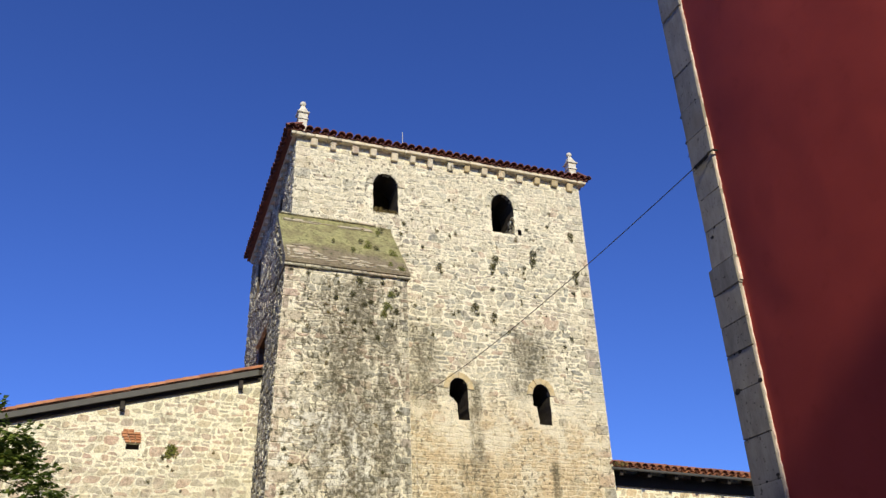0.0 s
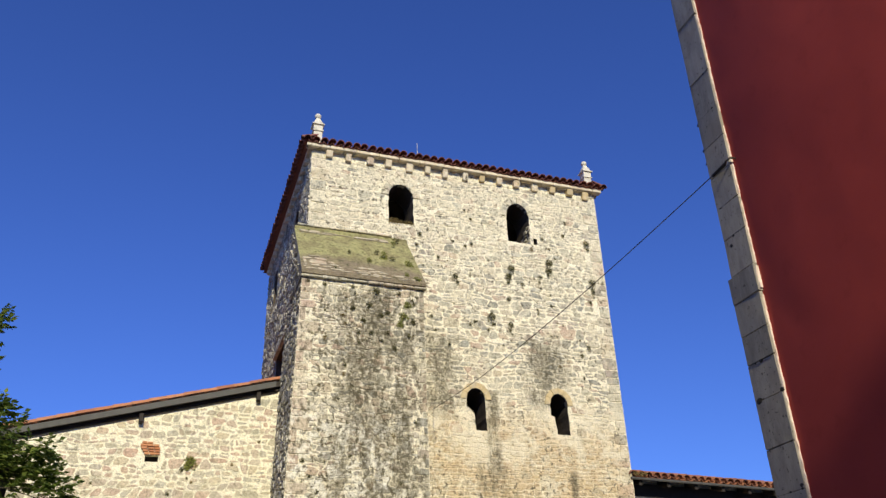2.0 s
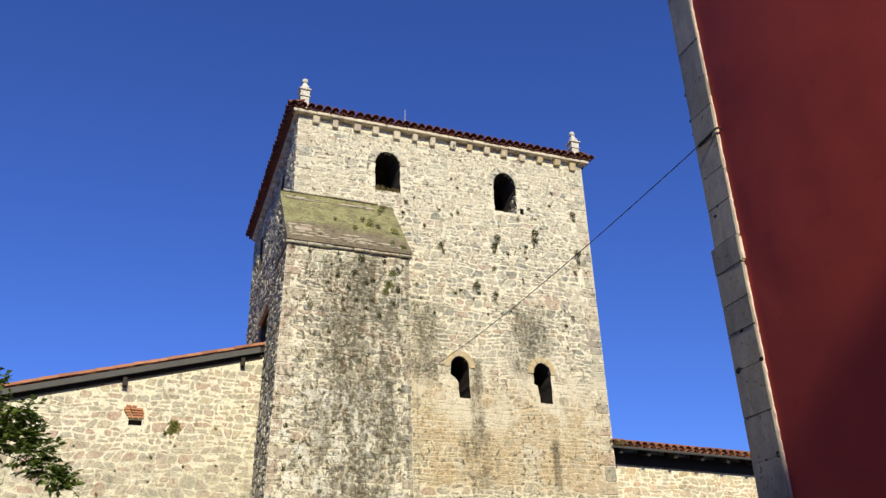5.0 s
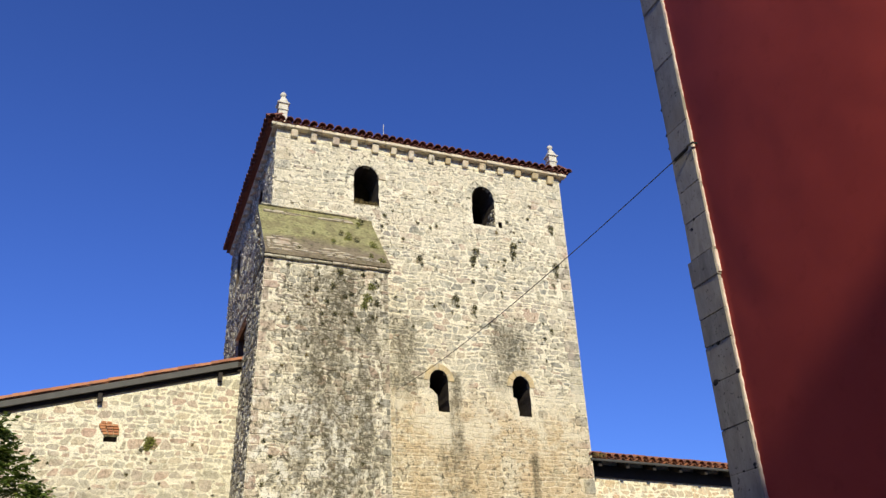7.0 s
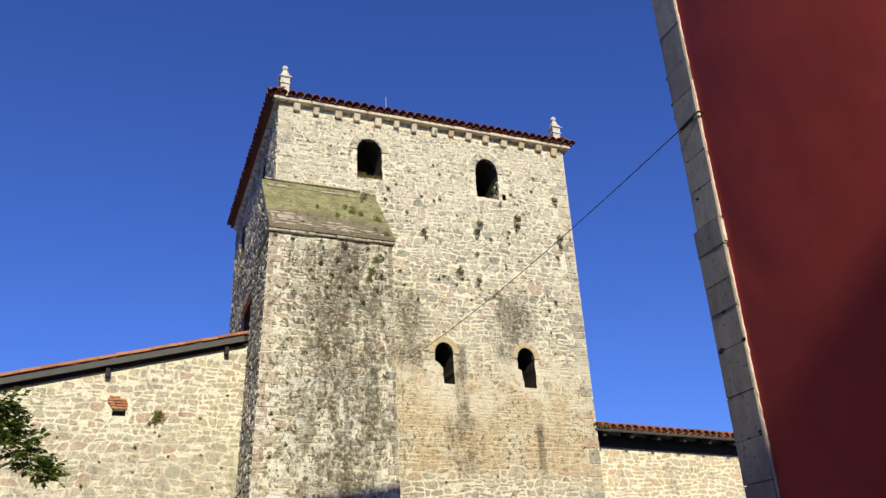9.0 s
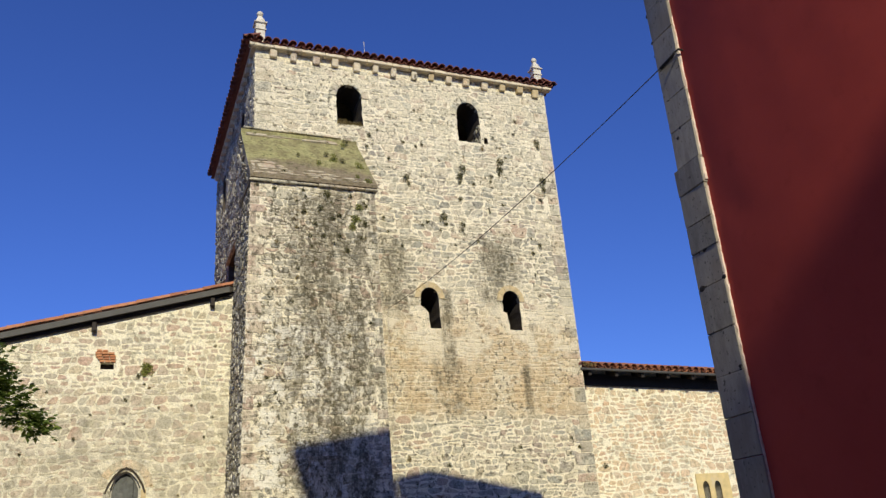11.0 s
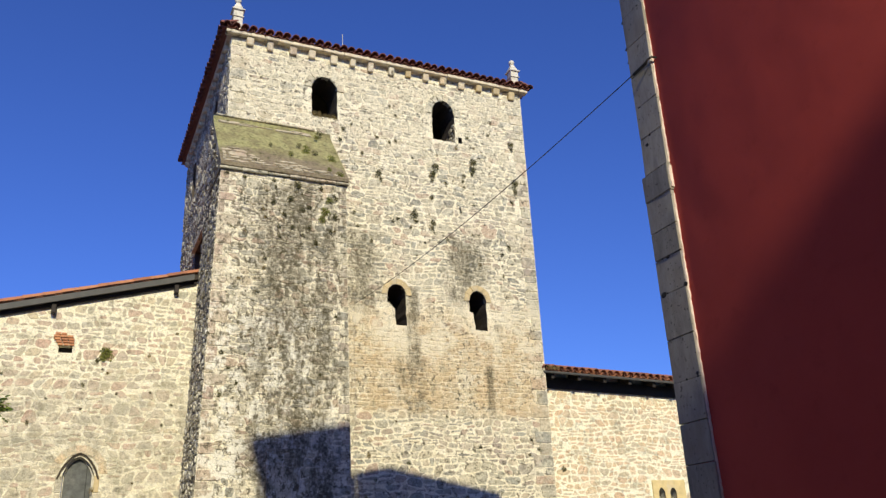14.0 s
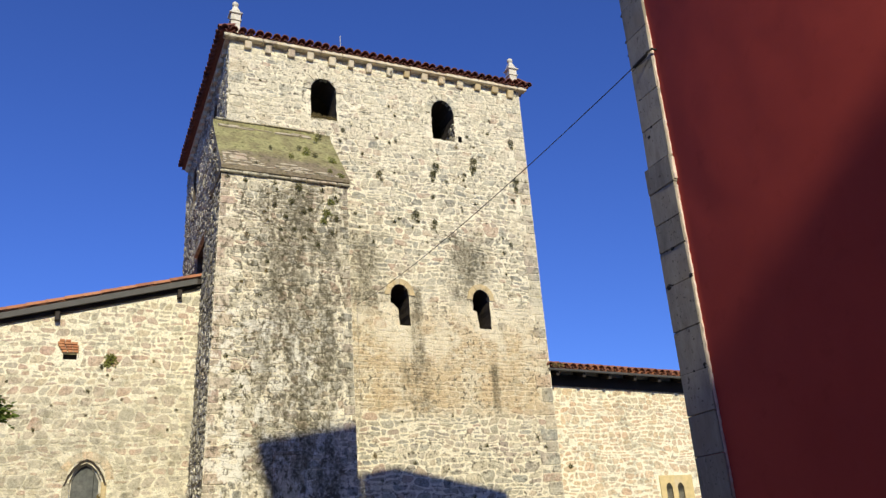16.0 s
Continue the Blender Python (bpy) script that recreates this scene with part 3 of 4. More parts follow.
# ---- the tower ----
TW, TD, TZ = 8.5, 7.75, 14.72
UP1 = arch(2.13, 2.83, 12.78, 13.62, 13.99)
UP2 = arch(5.58, 6.27, 12.70, 13.52, 13.96)
LOW1 = [(4.34, 7.27), (4.62, 7.27)] + arch(4.12, 4.62, 7.3, 8.05, 8.34, 8)[2:] + [(4.12, 7.87), (4.22, 7.80), (4.31, 7.68)]
LOW2 = [(6.54, 7.30), (6.88, 7.30)] + arch(6.39, 6.88, 7.3, 8.06, 8.36, 8)[2:] + [(6.39, 7.78), (6.48, 7.74)]
PUTLOG = [(6.36, 12.70), (6.48, 12.70), (6.48, 12.88), (6.36, 12.88)]


def frayed(ring, amp, step=0.10):
    """An opening's outline with broken, weathered edges."""
    out = []
    for (a, b), (c, e) in zip(ring, ring[1:] + ring[:1]):
        k = max(1, int(math.hypot(c - a, e - b) / step))
        out += [(a + (c - a) * i / k + rng.uniform(-amp, amp), b + (e - b) * i / k + rng.uniform(-amp, amp)) for i in range(k)]
    return out


def voussoirs(parent, cx, zs, rx, rz, band, n, material, y=0.0, proud=0.018):
    """Arch stones round an opening, each its own block."""
    for i in range(n):
        a0, a1 = math.pi * i / n + 0.012, math.pi * (i + 1) / n - 0.012
        bm = bmesh.new()
        q = []
        for d in (-proud * rng.uniform(0.7, 1.3), 0.12):
            for a, r in ((a0, 0), (a1, 0), (a1, band), (a0, band)):
                q.append(bm.verts.new((cx + (rx + r) * math.cos(a), y + d, zs + (rz + r) * math.sin(a))))
        for f in ((3, 2, 1, 0), (4, 5, 6, 7), (0, 1, 5, 4), (1, 2, 6, 5), (2, 3, 7, 6), (3, 0, 4, 7)):
            bm.faces.new([q[k] for k in f])
        bmesh.ops.recalc_face_normals(bm, faces=bm.faces)
        piece("arch_stone", bm, material, parent)


def barrel_tile(cover, length=0.45, r0=0.105, r1=0.085, thick=0.014):
    """One clay tile along +y, its mouth at y=0, as a thin curved shell."""
    bm = bmesh.new()
    k = 7
    rings = []
    for y, r in ((0, r0), (length, r1)):
        for rr in (r, r - thick):
            ring = []
            for i in range(k):
                a = math.pi * i / (k - 1)
                s = 1 if cover else -1
                ring.append(bm.verts.new((rr * math.cos(a), y, s * rr * math.sin(a) * (0.95 if cover else 0.7))))
            rings.append(ring)
    for a, b in ((0, 1), (0, 2), (1, 3), (2, 3)):
        for i in range(k - 1):
            bm.faces.new((rings[a][i], rings[a][i + 1], rings[b][i + 1], rings[b][i]))
    for i in (0, k - 1):
        bm.faces.new((rings[0][i], rings[1][i], rings[3][i], rings[2][i]))
    bmesh.ops.recalc_face_normals(bm, faces=bm.faces)
    return bm


TILE_MESH = {}


def tile(parent, m, cover, material):
    key = (cover, material.name)
    if key not in TILE_MESH:
        TILE_MESH[key] = mesh_of("roof_tile", barrel_tile(cover), material)
    ob = new("roof_tile", TILE_MESH[key])
    ob.parent = parent
    shift = Vector((0, 0, 0))
    o = parent
    while o:
        shift += o.location
        o = o.parent
    ob.matrix_basis = Matrix.Translation(-shift) @ m @ pose(rng.uniform(-.01, .01), rng.uniform(-.012, .012), rng.uniform(-.006, .006), 0, 0, rng.uniform(-2, 2))


def finial(parent, x, y, z):
    """Pedestal, waisted shaft and ball, in pale limestone."""
    f = piece("finial", boxed(x - 0.12, x + 0.12, y - 0.12, y + 0.12, z - 0.2, z + 0.24, bevel=0.012), WHITE_STONE, parent, "white limestone corner finial")
    bm = bmesh.new()
    prof = [(0.185, 0.30), (0.185, 0.335), (0.155, 0.35), (0.16, 0.545), (0.215, 0.565), (0.215, 0.60), (0.17, 0.625), (0.075, 0.87), (0.06, 0.90), (0.06, 0.93)]
    rings = [[bm.verts.new((x + sx * r * 0.78, y + sy * r * 0.78, z + h * 0.79)) for sx, sy in ((-1, -1), (1, -1), (1, 1), (-1, 1))] for r, h in prof]
    for a, b in zip(rings, rings[1:]):
        for i in range(4):
            bm.faces.new((a[i], a[(i + 1) % 4], b[(i + 1) % 4], b[i]))
    bm.faces.new(rings[0][::-1])
    bm.faces.new(rings[-1])
    piece("shaft", bm, WHITE_STONE, f)
    bm = bmesh.new()
    bmesh.ops.create_uvsphere(bm, u_segments=16, v_segments=10, radius=0.088, matrix=Matrix.Translation((x, y, z + 0.80)))
    for fc in bm.faces:
        fc.smooth = True
    piece("ball", bm, WHITE_STONE, f)


def tower():
    t = thing("church_tower", (TW / 2, TD / 2, 0), "square rubble-stone church bell tower with tiled hipped roof", "tower")
    loop = [(0, 0), (TW, 0), (TW, TZ), (0, TZ)]
    front = piece("front_wall", prism(loop, [frayed(UP1, 0.012), frayed(UP2, 0.012), frayed(LOW1, 0.011), frayed(LOW2, 0.011), frayed(PUTLOG, 0.01)], lambda u, v, d: (u, d, v), 0.9), MORTAR, t, "sunlit rubble wall with lime mortar")
    side_hole = [(2.2, 9.3), (4.4, 9.3), (4.4, 10.3), (2.2, 10.3)]
    side_bells = [arch(1.75, 2.35, 12.75, 13.55, 13.92), arch(5.45, 6.1, 12.6, 13.45, 13.85)]
    # the side wall wears the stone and mortar copies darkened for shade
    side = piece("side_wall", prism([(0.9, 0), (TD, 0), (TD, TZ), (0.9, TZ)], [side_hole, *side_bells], lambda u, v, d: (d, u, v), 0.9), SHADED_MORTAR, t, "side wall of rough stones with deep open joints, coloured darker for shade")
    # reveals and inner faces are painted dark for the shade inside the openings
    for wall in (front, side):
        wall.data.materials.append(SHADE_DARK)
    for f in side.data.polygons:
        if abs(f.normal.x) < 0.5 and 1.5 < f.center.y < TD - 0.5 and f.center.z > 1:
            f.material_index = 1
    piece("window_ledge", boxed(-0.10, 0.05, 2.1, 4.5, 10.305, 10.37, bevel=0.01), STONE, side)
    # dark panel added so the side opening reads as shaded
    piece("shutter", boxed(0.16, 0.20, 2.15, 4.45, 9.28, 10.32), DARK_WOOD, side, "added dark panel for the shade inside the side opening")
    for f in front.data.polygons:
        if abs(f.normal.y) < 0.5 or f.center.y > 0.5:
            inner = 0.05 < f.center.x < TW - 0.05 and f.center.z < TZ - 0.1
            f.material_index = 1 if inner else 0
    # inner walls in the same painted shade
    piece("side_wall", boxed(TW - 0.9, TW, 0.9, TD, 0, TZ), SHADE_DARK, t)
    piece("back_wall", boxed(0.9, TW - 0.9, TD - 0.9, TD, 0, TZ), SHADE_DARK, t)
    piece("bell_floor", boxed(0.9, TW - 0.9, 0.9, TD - 0.9, 11.4, 11.6), DARK_WOOD, t)

    # cornice, its corbels, and the eaves
    c = piece("cornice", boxed(-0.10, TW + 0.10, -0.10, TD + 0.10, TZ - 0.015, TZ + 0.07), ASHLAR, t, "pale moulded stone cornice")
    u = -0.17
    while u < TW + 0.15:
        e = min(u + rng.uniform(0.35, 0.8), TW + 0.17)
        j = rng.uniform(-0.012, 0.012)
        piece("cornice_stone", boxed(u + 0.003, e - 0.003, -0.20 + j, 0.0, TZ - 0.03 + j * 0.6, TZ + 0.068, bevel=0.014), PINK if rng.random() < 0.25 else ASHLAR, c)
        u = e
    u = 0.37
    while u < TW - 0.1:
        bm = boxed(u, u + rng.uniform(0.14, 0.20), -rng.uniform(0.12, 0.16), 0.1, TZ - rng.uniform(0.22, 0.30), TZ - 0.036, bevel=0.016)
        foot = min(v.co.z for v in bm.verts)
        for v in bm.verts:
            if v.co.z < foot + 0.05 and v.co.y < 0:
                v.co.y += 0.045
        piece("corbel", bm, rng.choice((ASHLAR, YELLOW_STONE, PINK, ROSY, ROSY)), c)
        u += rng.uniform(0.50, 0.61)
    v = 0.4
    while v < TD - 0.2:
        piece("corbel", boxed(-0.10, 0.1, v, v + 0.17, TZ - 0.20, TZ - 0.045, bevel=0.012), ASHLAR, c)
        v += rng.uniform(0.42, 0.52)
    # roof body
    e, pitch, ze = 0.20, math.tan(radians(19)), TZ + 0.075
    bm = bmesh.new()
    x0, x1, y0, y1 = -e, TW + e, -e, TD + e
    half = (y1 - y0) / 2
    zr = ze + half * pitch
    pts = [(x0, y0, ze), (x1, y0, ze), (x1, y1, ze), (x0, y1, ze), (x0 + half, y0 + half, zr), (x1 - half, y0 + half, zr)]
    vs = [bm.verts.new(p) for p in pts]
    for f in ((0, 1, 5, 4), (1, 2, 5), (2, 3, 4, 5), (3, 0, 4), (3, 2, 1, 0)):
        bm.faces.new([vs[i] for i in f])
    roof = piece("roof", bm, DARK_TILE, t, "weathered dark red clay tiles")
    step = 0.222
    n = int((x1 - x0) / step)
    for row in range(2):
        for i in range(n + 1):
            x = x0 + 0.04 + i * step
            y = y0 - 0.07 + row * 0.36
            inset = y - y0
            if x < x0 + inset or x > x1 - inset:
                continue
            m = pose(x, y, ze + 0.045 + (y - y0) * pitch, 19, 0, 0)
            tile(roof, m @ pose(0, 0, 0.035), True, DARK_TILE)
            if i < n:
                tile(roof, m @ pose(step / 2, 0.03, 0.02), False, DARK_TILE)
    n = int((y1 - y0) / step)
    for i in range(n + 1):
        y = y0 + 0.04 + i * step
        m = pose(x0 - 0.10, y, ze + 0.045, 0, -19, 0) @ pose(0, 0, 0, 0, 0, -90)
        tile(roof, m @ pose(0, 0, 0.035), True, DARK_TILE)
        m = pose(x1 + 0.10, y, ze + 0.045, 0, 19, 0) @ pose(0, 0, 0, 0, 0, 90)
        if i < 8:
            tile(roof, m @ pose(0, 0, 0.035), True, DARK_TILE)
        if i < n:
            m = pose(x0 - 0.07, y + step / 2, ze + 0.045, 0, -19, 0) @ pose(0, 0, 0, 0, 0, -90)
            tile(roof, m @ pose(0, 0, 0.02), False, DARK_TILE)
    finial(t, 0.13, 0.06, TZ + 0.34)
    finial(t, TW - 0.15, 0.06, TZ + 0.31)
    bm = bmesh.new()
    rod(bm, [(3.62, 2.0, 15.3), (3.62, 2.0, 17.0)], 0.009)
    piece("lightning_rod", bm, WHITE_STONE, t, "thin metal lightning rod")

    # arches of the openings
    voussoirs(front, 2.48, 13.62, 0.355, 0.375, 0.20, 8, STONE, proud=0.024)
    voussoirs(front, 5.925, 13.52, 0.35, 0.445, 0.20, 8, STONE, proud=0.024)
    voussoirs(front, 4.37, 8.05, 0.255, 0.295, 0.15, 6, YELLOW_STONE, proud=0.024)
    voussoirs(front, 6.635, 8.06, 0.25, 0.305, 0.15, 6, YELLOW_STONE, proud=0.024)
    # rubble
    gaps = [(2.08, 2.88, 12.76, 14.05), (5.53, 6.32, 12.68, 14.02), (4.12, 4.64, 7.26, 8.42), (6.38, 6.90, 7.29, 8.44), (6.36, 6.48, 12.70, 12.88), (-1, 2.40, 0, 12.05)]
    free = clear_of(gaps)
    corner = clear_of([(-0.5, 0.26, 0, 15), (TW - 0.28, TW + 1, 0, 15)])

    def ragged(u, v, w, h):
        return 5.2 + 0.12 * noise.noise((u * 1.3, 0, 0)) < v < 7.15 + 0.5 * noise.noise((u * 0.9, 5, 0))

    def out_of_band(u, v, w, h):
        return not (u > 2.6 and ragged(u, v, w, h))
    lay(rubble(0, TW, 2.0, TZ - 0.20, 0.25, 0.165, lambda *a: free(*a) and corner(*a) and out_of_band(*a), joint=0.040, wild=1.6, stack=0.32), front, FRONT, STONE, 300, 0.008)
    lay(rubble(2.6, TW, 5.1, 7.3, 0.24, 0.105, lambda *a: free(*a) and corner(*a) and ragged(*a), joint=0.026, wild=1.3, stack=0.12), front, FRONT, OCHRE, 0, 0.009)
    right = quoins(TW, -1, 2.0, TZ - 0.02, 0.5, 0.36)
    left = quoins(0, 1, 12.3, TZ - 0.02, 0.5, 0.36)
    lay(right + left, front, FRONT, STONE, 0, 0.010)
    side_free = clear_of([(-4.4, -2.2, 9.3, 10.36), (-2.35, -1.75, 12.75, 13.9), (-6.1, -5.45, 12.6, 13.8)])
    lay(rubble(-TD, 0, 2.0, TZ - 0.24, 0.17, 0.135, side_free, joint=0.05, wild=1.8, stack=0.3), side, facing_left(0, 0), SHADED_RUBBLE, 120, 0.026)
    # rough stones bared in the belfry jamb
    lay(rubble(0.02, 0.62, 12.72, 13.35, 0.16, 0.12, lambda u, v, w, h: v < 13.32 - 0.5 * (0.6 - u), joint=0.03, wild=1.6), front, facing_left(6.268, 0.62), STONE, 0, 0.035)
    return t


tower()

# ---- the clasping buttress ----
BY = -1.5
BL, BR = -0.32, 2.58


def buttress():
    b = thing("buttress", (1.1, -0.75, 0), "battered rubble buttress with mossy sloping cap", "buttress")
    bm = bmesh.new()
    rows = [(0.0, -0.58, BR + 0.10, BY - 0.10), (3.5, -0.48, BR + 0.06, BY - 0.03), (10.1, BL, BR, BY)]
    rings = []
    for z, xa, xb, y in rows:
        rings.append([bm.verts.new(p) for p in ((xa, y, z), (xb, y, z), (xb, 0.0, z), (xa, 0.0, z))])
    for a, c in zip(rings, rings[1:]):
        for i in range(4):
            bm.faces.new((a[i], a[(i + 1) % 4], c[(i + 1) % 4], c[i]))
    bm.faces.new(rings[0][::-1])
    bm.faces.new(rings[-1])
    body = piece("body", bm, MORTAR, b)
    # left faces take the mortar copy with shade in its colour
    body.data.materials.append(SHADED_MORTAR)
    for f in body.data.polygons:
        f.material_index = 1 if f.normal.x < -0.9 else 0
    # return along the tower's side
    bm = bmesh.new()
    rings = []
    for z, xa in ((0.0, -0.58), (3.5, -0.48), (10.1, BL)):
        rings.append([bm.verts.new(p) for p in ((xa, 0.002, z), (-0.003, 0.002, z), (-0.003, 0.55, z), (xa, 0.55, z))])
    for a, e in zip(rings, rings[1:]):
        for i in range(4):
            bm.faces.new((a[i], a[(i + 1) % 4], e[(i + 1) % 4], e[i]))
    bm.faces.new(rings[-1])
    # the return is coloured dark to read as shaded
    piece("return_wall", bm, SHADED_MORTAR, b)
    # sloping cap
    loop = [(BY - 0.10, 10.18), (BY - 0.10, 10.26), (-0.06, 12.16), (-0.06, 12.26), (0.0, 12.26), (0.0, 10.102), (BY + 0.05, 10.102)]
    cap = piece("cap", prism(loop, [], lambda u, v, d: (-0.345 + d, u, v), BR + 0.385), MOSS, b, "sloping stone cap covered in moss")
    # cap ends get shade by colour, from the darkened mortar
    cap.data.materials.append(SHADED_MORTAR)
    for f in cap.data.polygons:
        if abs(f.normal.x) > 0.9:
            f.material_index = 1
    u = -0.30
    while u < 2.2:
        e = u + rng.uniform(0.3, 0.6)
        piece("string_stone", boxed(u + 0.004, e - 0.004, -0.11 + rng.uniform(-0.02, 0.02), 0.0, 12.275, 12.335 + rng.uniform(-0.01, 0.015), bevel=0.015), STONE, b)
        u = e
    u = -0.36
    while u < BR + 0.04:
        e = min(u + rng.uniform(0.25, 0.6), BR + 0.06)
        j = rng.uniform(-0.03, 0.02)
        bm = boxed(u + 0.004, e - 0.004, BY - 0.09 + j, BY + 0.02, 10.105 + rng.uniform(-0.015, 0.015), 10.165 + rng.uniform(-0.02, 0.02), bevel=0.015)
        piece("drip_stone", bm, STONE, b)
        u = e

    def inside(u, v, w, h):
        k = (10.1 - v) / 6.6
        return u - w > BL - 0.16 * k + 0.20 and u + w < BR + 0.06 * k - 0.11
    lean = pose(0, BY, 10.1, -0.26, 0, 0) @ pose(0, 0, -10.1)
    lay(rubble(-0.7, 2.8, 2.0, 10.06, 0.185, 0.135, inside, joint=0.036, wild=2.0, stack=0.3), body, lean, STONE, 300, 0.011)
    lay(quoins(BL, 1, 2.0, 10.08, 0.40, 0.22, 0.24, slope=-0.0245), body, lean, PINK, 0, 0.009)
    lay(quoins(BR, -1, 2.0, 10.08, 0.24, 0.12, 0.17, slope=0.009), body, lean, STONE, 0, 0.008)
    side = pose(BL, 0, 10.1, 0, 0, -90) @ pose(0, 0, 0, -1.4, 0, 0) @ pose(0, 0, -10.1)
    # stones on these faces are the copy darkened for shade
    lay(rubble(-0.53, 1.5, 2.0, 10.0, 0.15, 0.135, clear_of([]), joint=0.05, wild=1.8, stack=0.3), body, side, SHADED_RUBBLE, 100, 0.026)
    lay(rubble(0.0, 1.6, 10.15, 12.2, 0.2, 0.13, lambda u, v, w, h: v + h < 12.2 - (u + w) * 1.234, joint=0.05, wild=1.8), body, pose(-0.345, 0, 0, 0, 0, -90), SHADED_RUBBLE, 0, 0.034)
    # a walled-up niche low on the buttress: frame and infill
    for x0, x1, z0, z1 in ((0.86, 0.92, 2.95, 4.02), (1.50, 1.56, 2.95, 4.02), (0.921, 1.499, 3.95, 4.02)):
        piece("niche_frame", boxed(x0, x1, BY - 0.075, BY + 0.05, z0, z1, bevel=0.008), STONE, body)
    piece("niche_infill", boxed(0.922, 1.498, BY - 0.055, BY + 0.05, 2.95, 3.948), STONE, body)
    # bare stones showing through the moss along the cap's foot
    slope = pose(0, BY - 0.10, 10.26, -39.0, 0, 0)
    lay(rubble(-0.3, BR - 0.2, 0.0, 1.0, 0.26, 0.15, lambda u, v, w, h: v < 0.52 - 0.12 * u + 0.45 * noise.noise((u * 1.7, v * 2, 0)), joint=0.045, wild=1.6, stack=0.3), cap, slope, PALE, 0, 0.022)
    lay(rubble(-0.25, 2.1, 2.24, 2.40, 0.5, 0.13, lambda *a: True, joint=0.03, wild=0.8), cap, slope, PALE, 0, 0.03)


buttress()

# ---- the long nave with its shed roof ----
NY = 1.1


def nave_top(x):
    return 8.57 + 0.27 * (x + 0.33)


def nave():
    n = thing("church_nave", (-3, 5, 0), "rubble church nave with lean-to roof of orange tiles", "church")
    win = [(-2.80, 1.6), (-2.19, 1.6), (-2.19, 3.83), (-2.28, 4.02), (-2.40, 4.14), (-2.50, 4.19), (-2.62, 4.14), (-2.73, 4.02), (-2.80, 3.83)]
    hole = [(-3.17, 6.41), (-2.89, 6.41), (-2.89, 6.56), (-3.17, 6.56)]
    xl = -5.80
    loop = [(xl, 0), (-0.004, 0), (-0.004, nave_top(-0.004) - 0.25), (xl, nave_top(xl) - 0.25)]
    wall = piece("wall", prism(loop, [win, hole], lambda u, v, d: (u, NY + d, v), 0.8), CREAM, n, "cream-mortared rubble wall")
    piece("end_wall", boxed(xl, xl + 0.8, NY + 0.8, 9, 0, 6.6), CREAM, n)
    # lean-to roof
    slab = [(xl - 0.35, nave_top(xl - 0.35) - 0.24), (-0.02, nave_top(-0.02) - 0.24), (-0.02, nave_top(-0.02) - 0.1), (xl - 0.35, nave_top(xl - 0.35) - 0.1)]
    piece("roof_deck", prism(slab, [], lambda u, v, d: (u, 0.955 + d, v), 8.0), DARK_WOOD, n)
    board = [(x, nave_top(x) + dz) for x, dz in ((xl - 0.36, -0.25), (-0.42, -0.25), (-0.42, -0.11), (xl - 0.36, -0.12))]
    piece("verge_board", prism(board, [], lambda u, v, d: (u, 0.90 + d, v), 0.05), ZINC, n, "grey weathered verge board")
    # dark strip added for the soffit shadow below the board
    shadow_strip = [(x, nave_top(x) + dz) for x, dz in ((xl - 0.2, -0.33), (-0.34, -0.33), (-0.34, -0.245), (xl - 0.2, -0.245))]
    piece("verge_shadow_strip", prism(shadow_strip, [], lambda u, v, d: (u, 1.03 + d, v), 0.066), DARK_WOOD, n)
    roof = piece("roof", prism([(x, nave_top(x) + dz) for x, dz in ((xl - 0.35, -0.095), (-0.02, -0.095), (-0.02, -0.05), (xl - 0.35, -0.05))], [], lambda u, v, d: (u, 0.92 + d, v), 8.0), ORANGE_TILE, n)
    a = math.degrees(math.atan(0.27))
    for row in range(4):
        s = 0.0
        while s < 5.75:
            x = xl - 0.40 + s
            m = pose(x, 0.97 + row * 0.215, nave_top(x) - 0.075, 0, -a - 1.0, 0) @ pose(0, 0, 0, 0, 0, -90)
            tile(roof, m, True, ORANGE_TILE)
            s += 0.37
    for x in (-0.80, -3.36):
        piece("bracket", boxed(x - 0.05, x + 0.05, 0.94, NY + 0.05, nave_top(x) - 0.50, nave_top(x) - 0.30, bevel=0.01), DARK_WOOD, n)
    # the pointed window: surround, glass and bars
    w = piece("window", boxed(-2.79, -2.20, NY + 0.15, NY + 0.17, 1.6, 4.17), LEAD_GLASS, n, "pointed window with dusty leaded glass")
    bm = bmesh.new()
    rod(bm, [(-2.33, NY + 0.14, 1.6), (-2.33, NY + 0.14, 4.08)], 0.006)
    for z in (2.25, 3.27):
        rod(bm, [(-2.80, NY + 0.13, z), (-2.19, NY + 0.13, z)], 0.018)
    piece("bars", bm, IRON, w)
    bm = bmesh.new()
    rod(bm, [(x * 0.94 - 2.495 * 0.06, NY + 0.12, z - 0.02) for x, z in win[1:]] + [(-2.78, NY + 0.12, 1.6)], 0.022)
    piece("window_frame", bm, WHITE_STONE, w, "slim pale frame round the glass")
    # a thin hood mould springs from both sides of the arch, coloured as its shadow
    bm = bmesh.new()
    rod(bm, [(-2.90, NY - 0.01, 3.72), (-2.84, NY - 0.02, 3.90), (-2.74, NY - 0.03, 4.07), (-2.62, NY - 0.03, 4.20), (-2.50, NY - 0.03, 4.25), (-2.38, NY - 0.03, 4.20), (-2.26, NY - 0.03, 4.07), (-2.16, NY - 0.02, 3.90), (-2.10, NY - 0.01, 3.72)], 0.022)
    piece("hood_mould", bm, SHADE_DARK, wall, "thin hood mould over the window, dark for its shadow line")
    voussoirs(wall, -2.495, 3.83, 0.40, 0.43, 0.17, 7, ROSY, NY, 0.014)
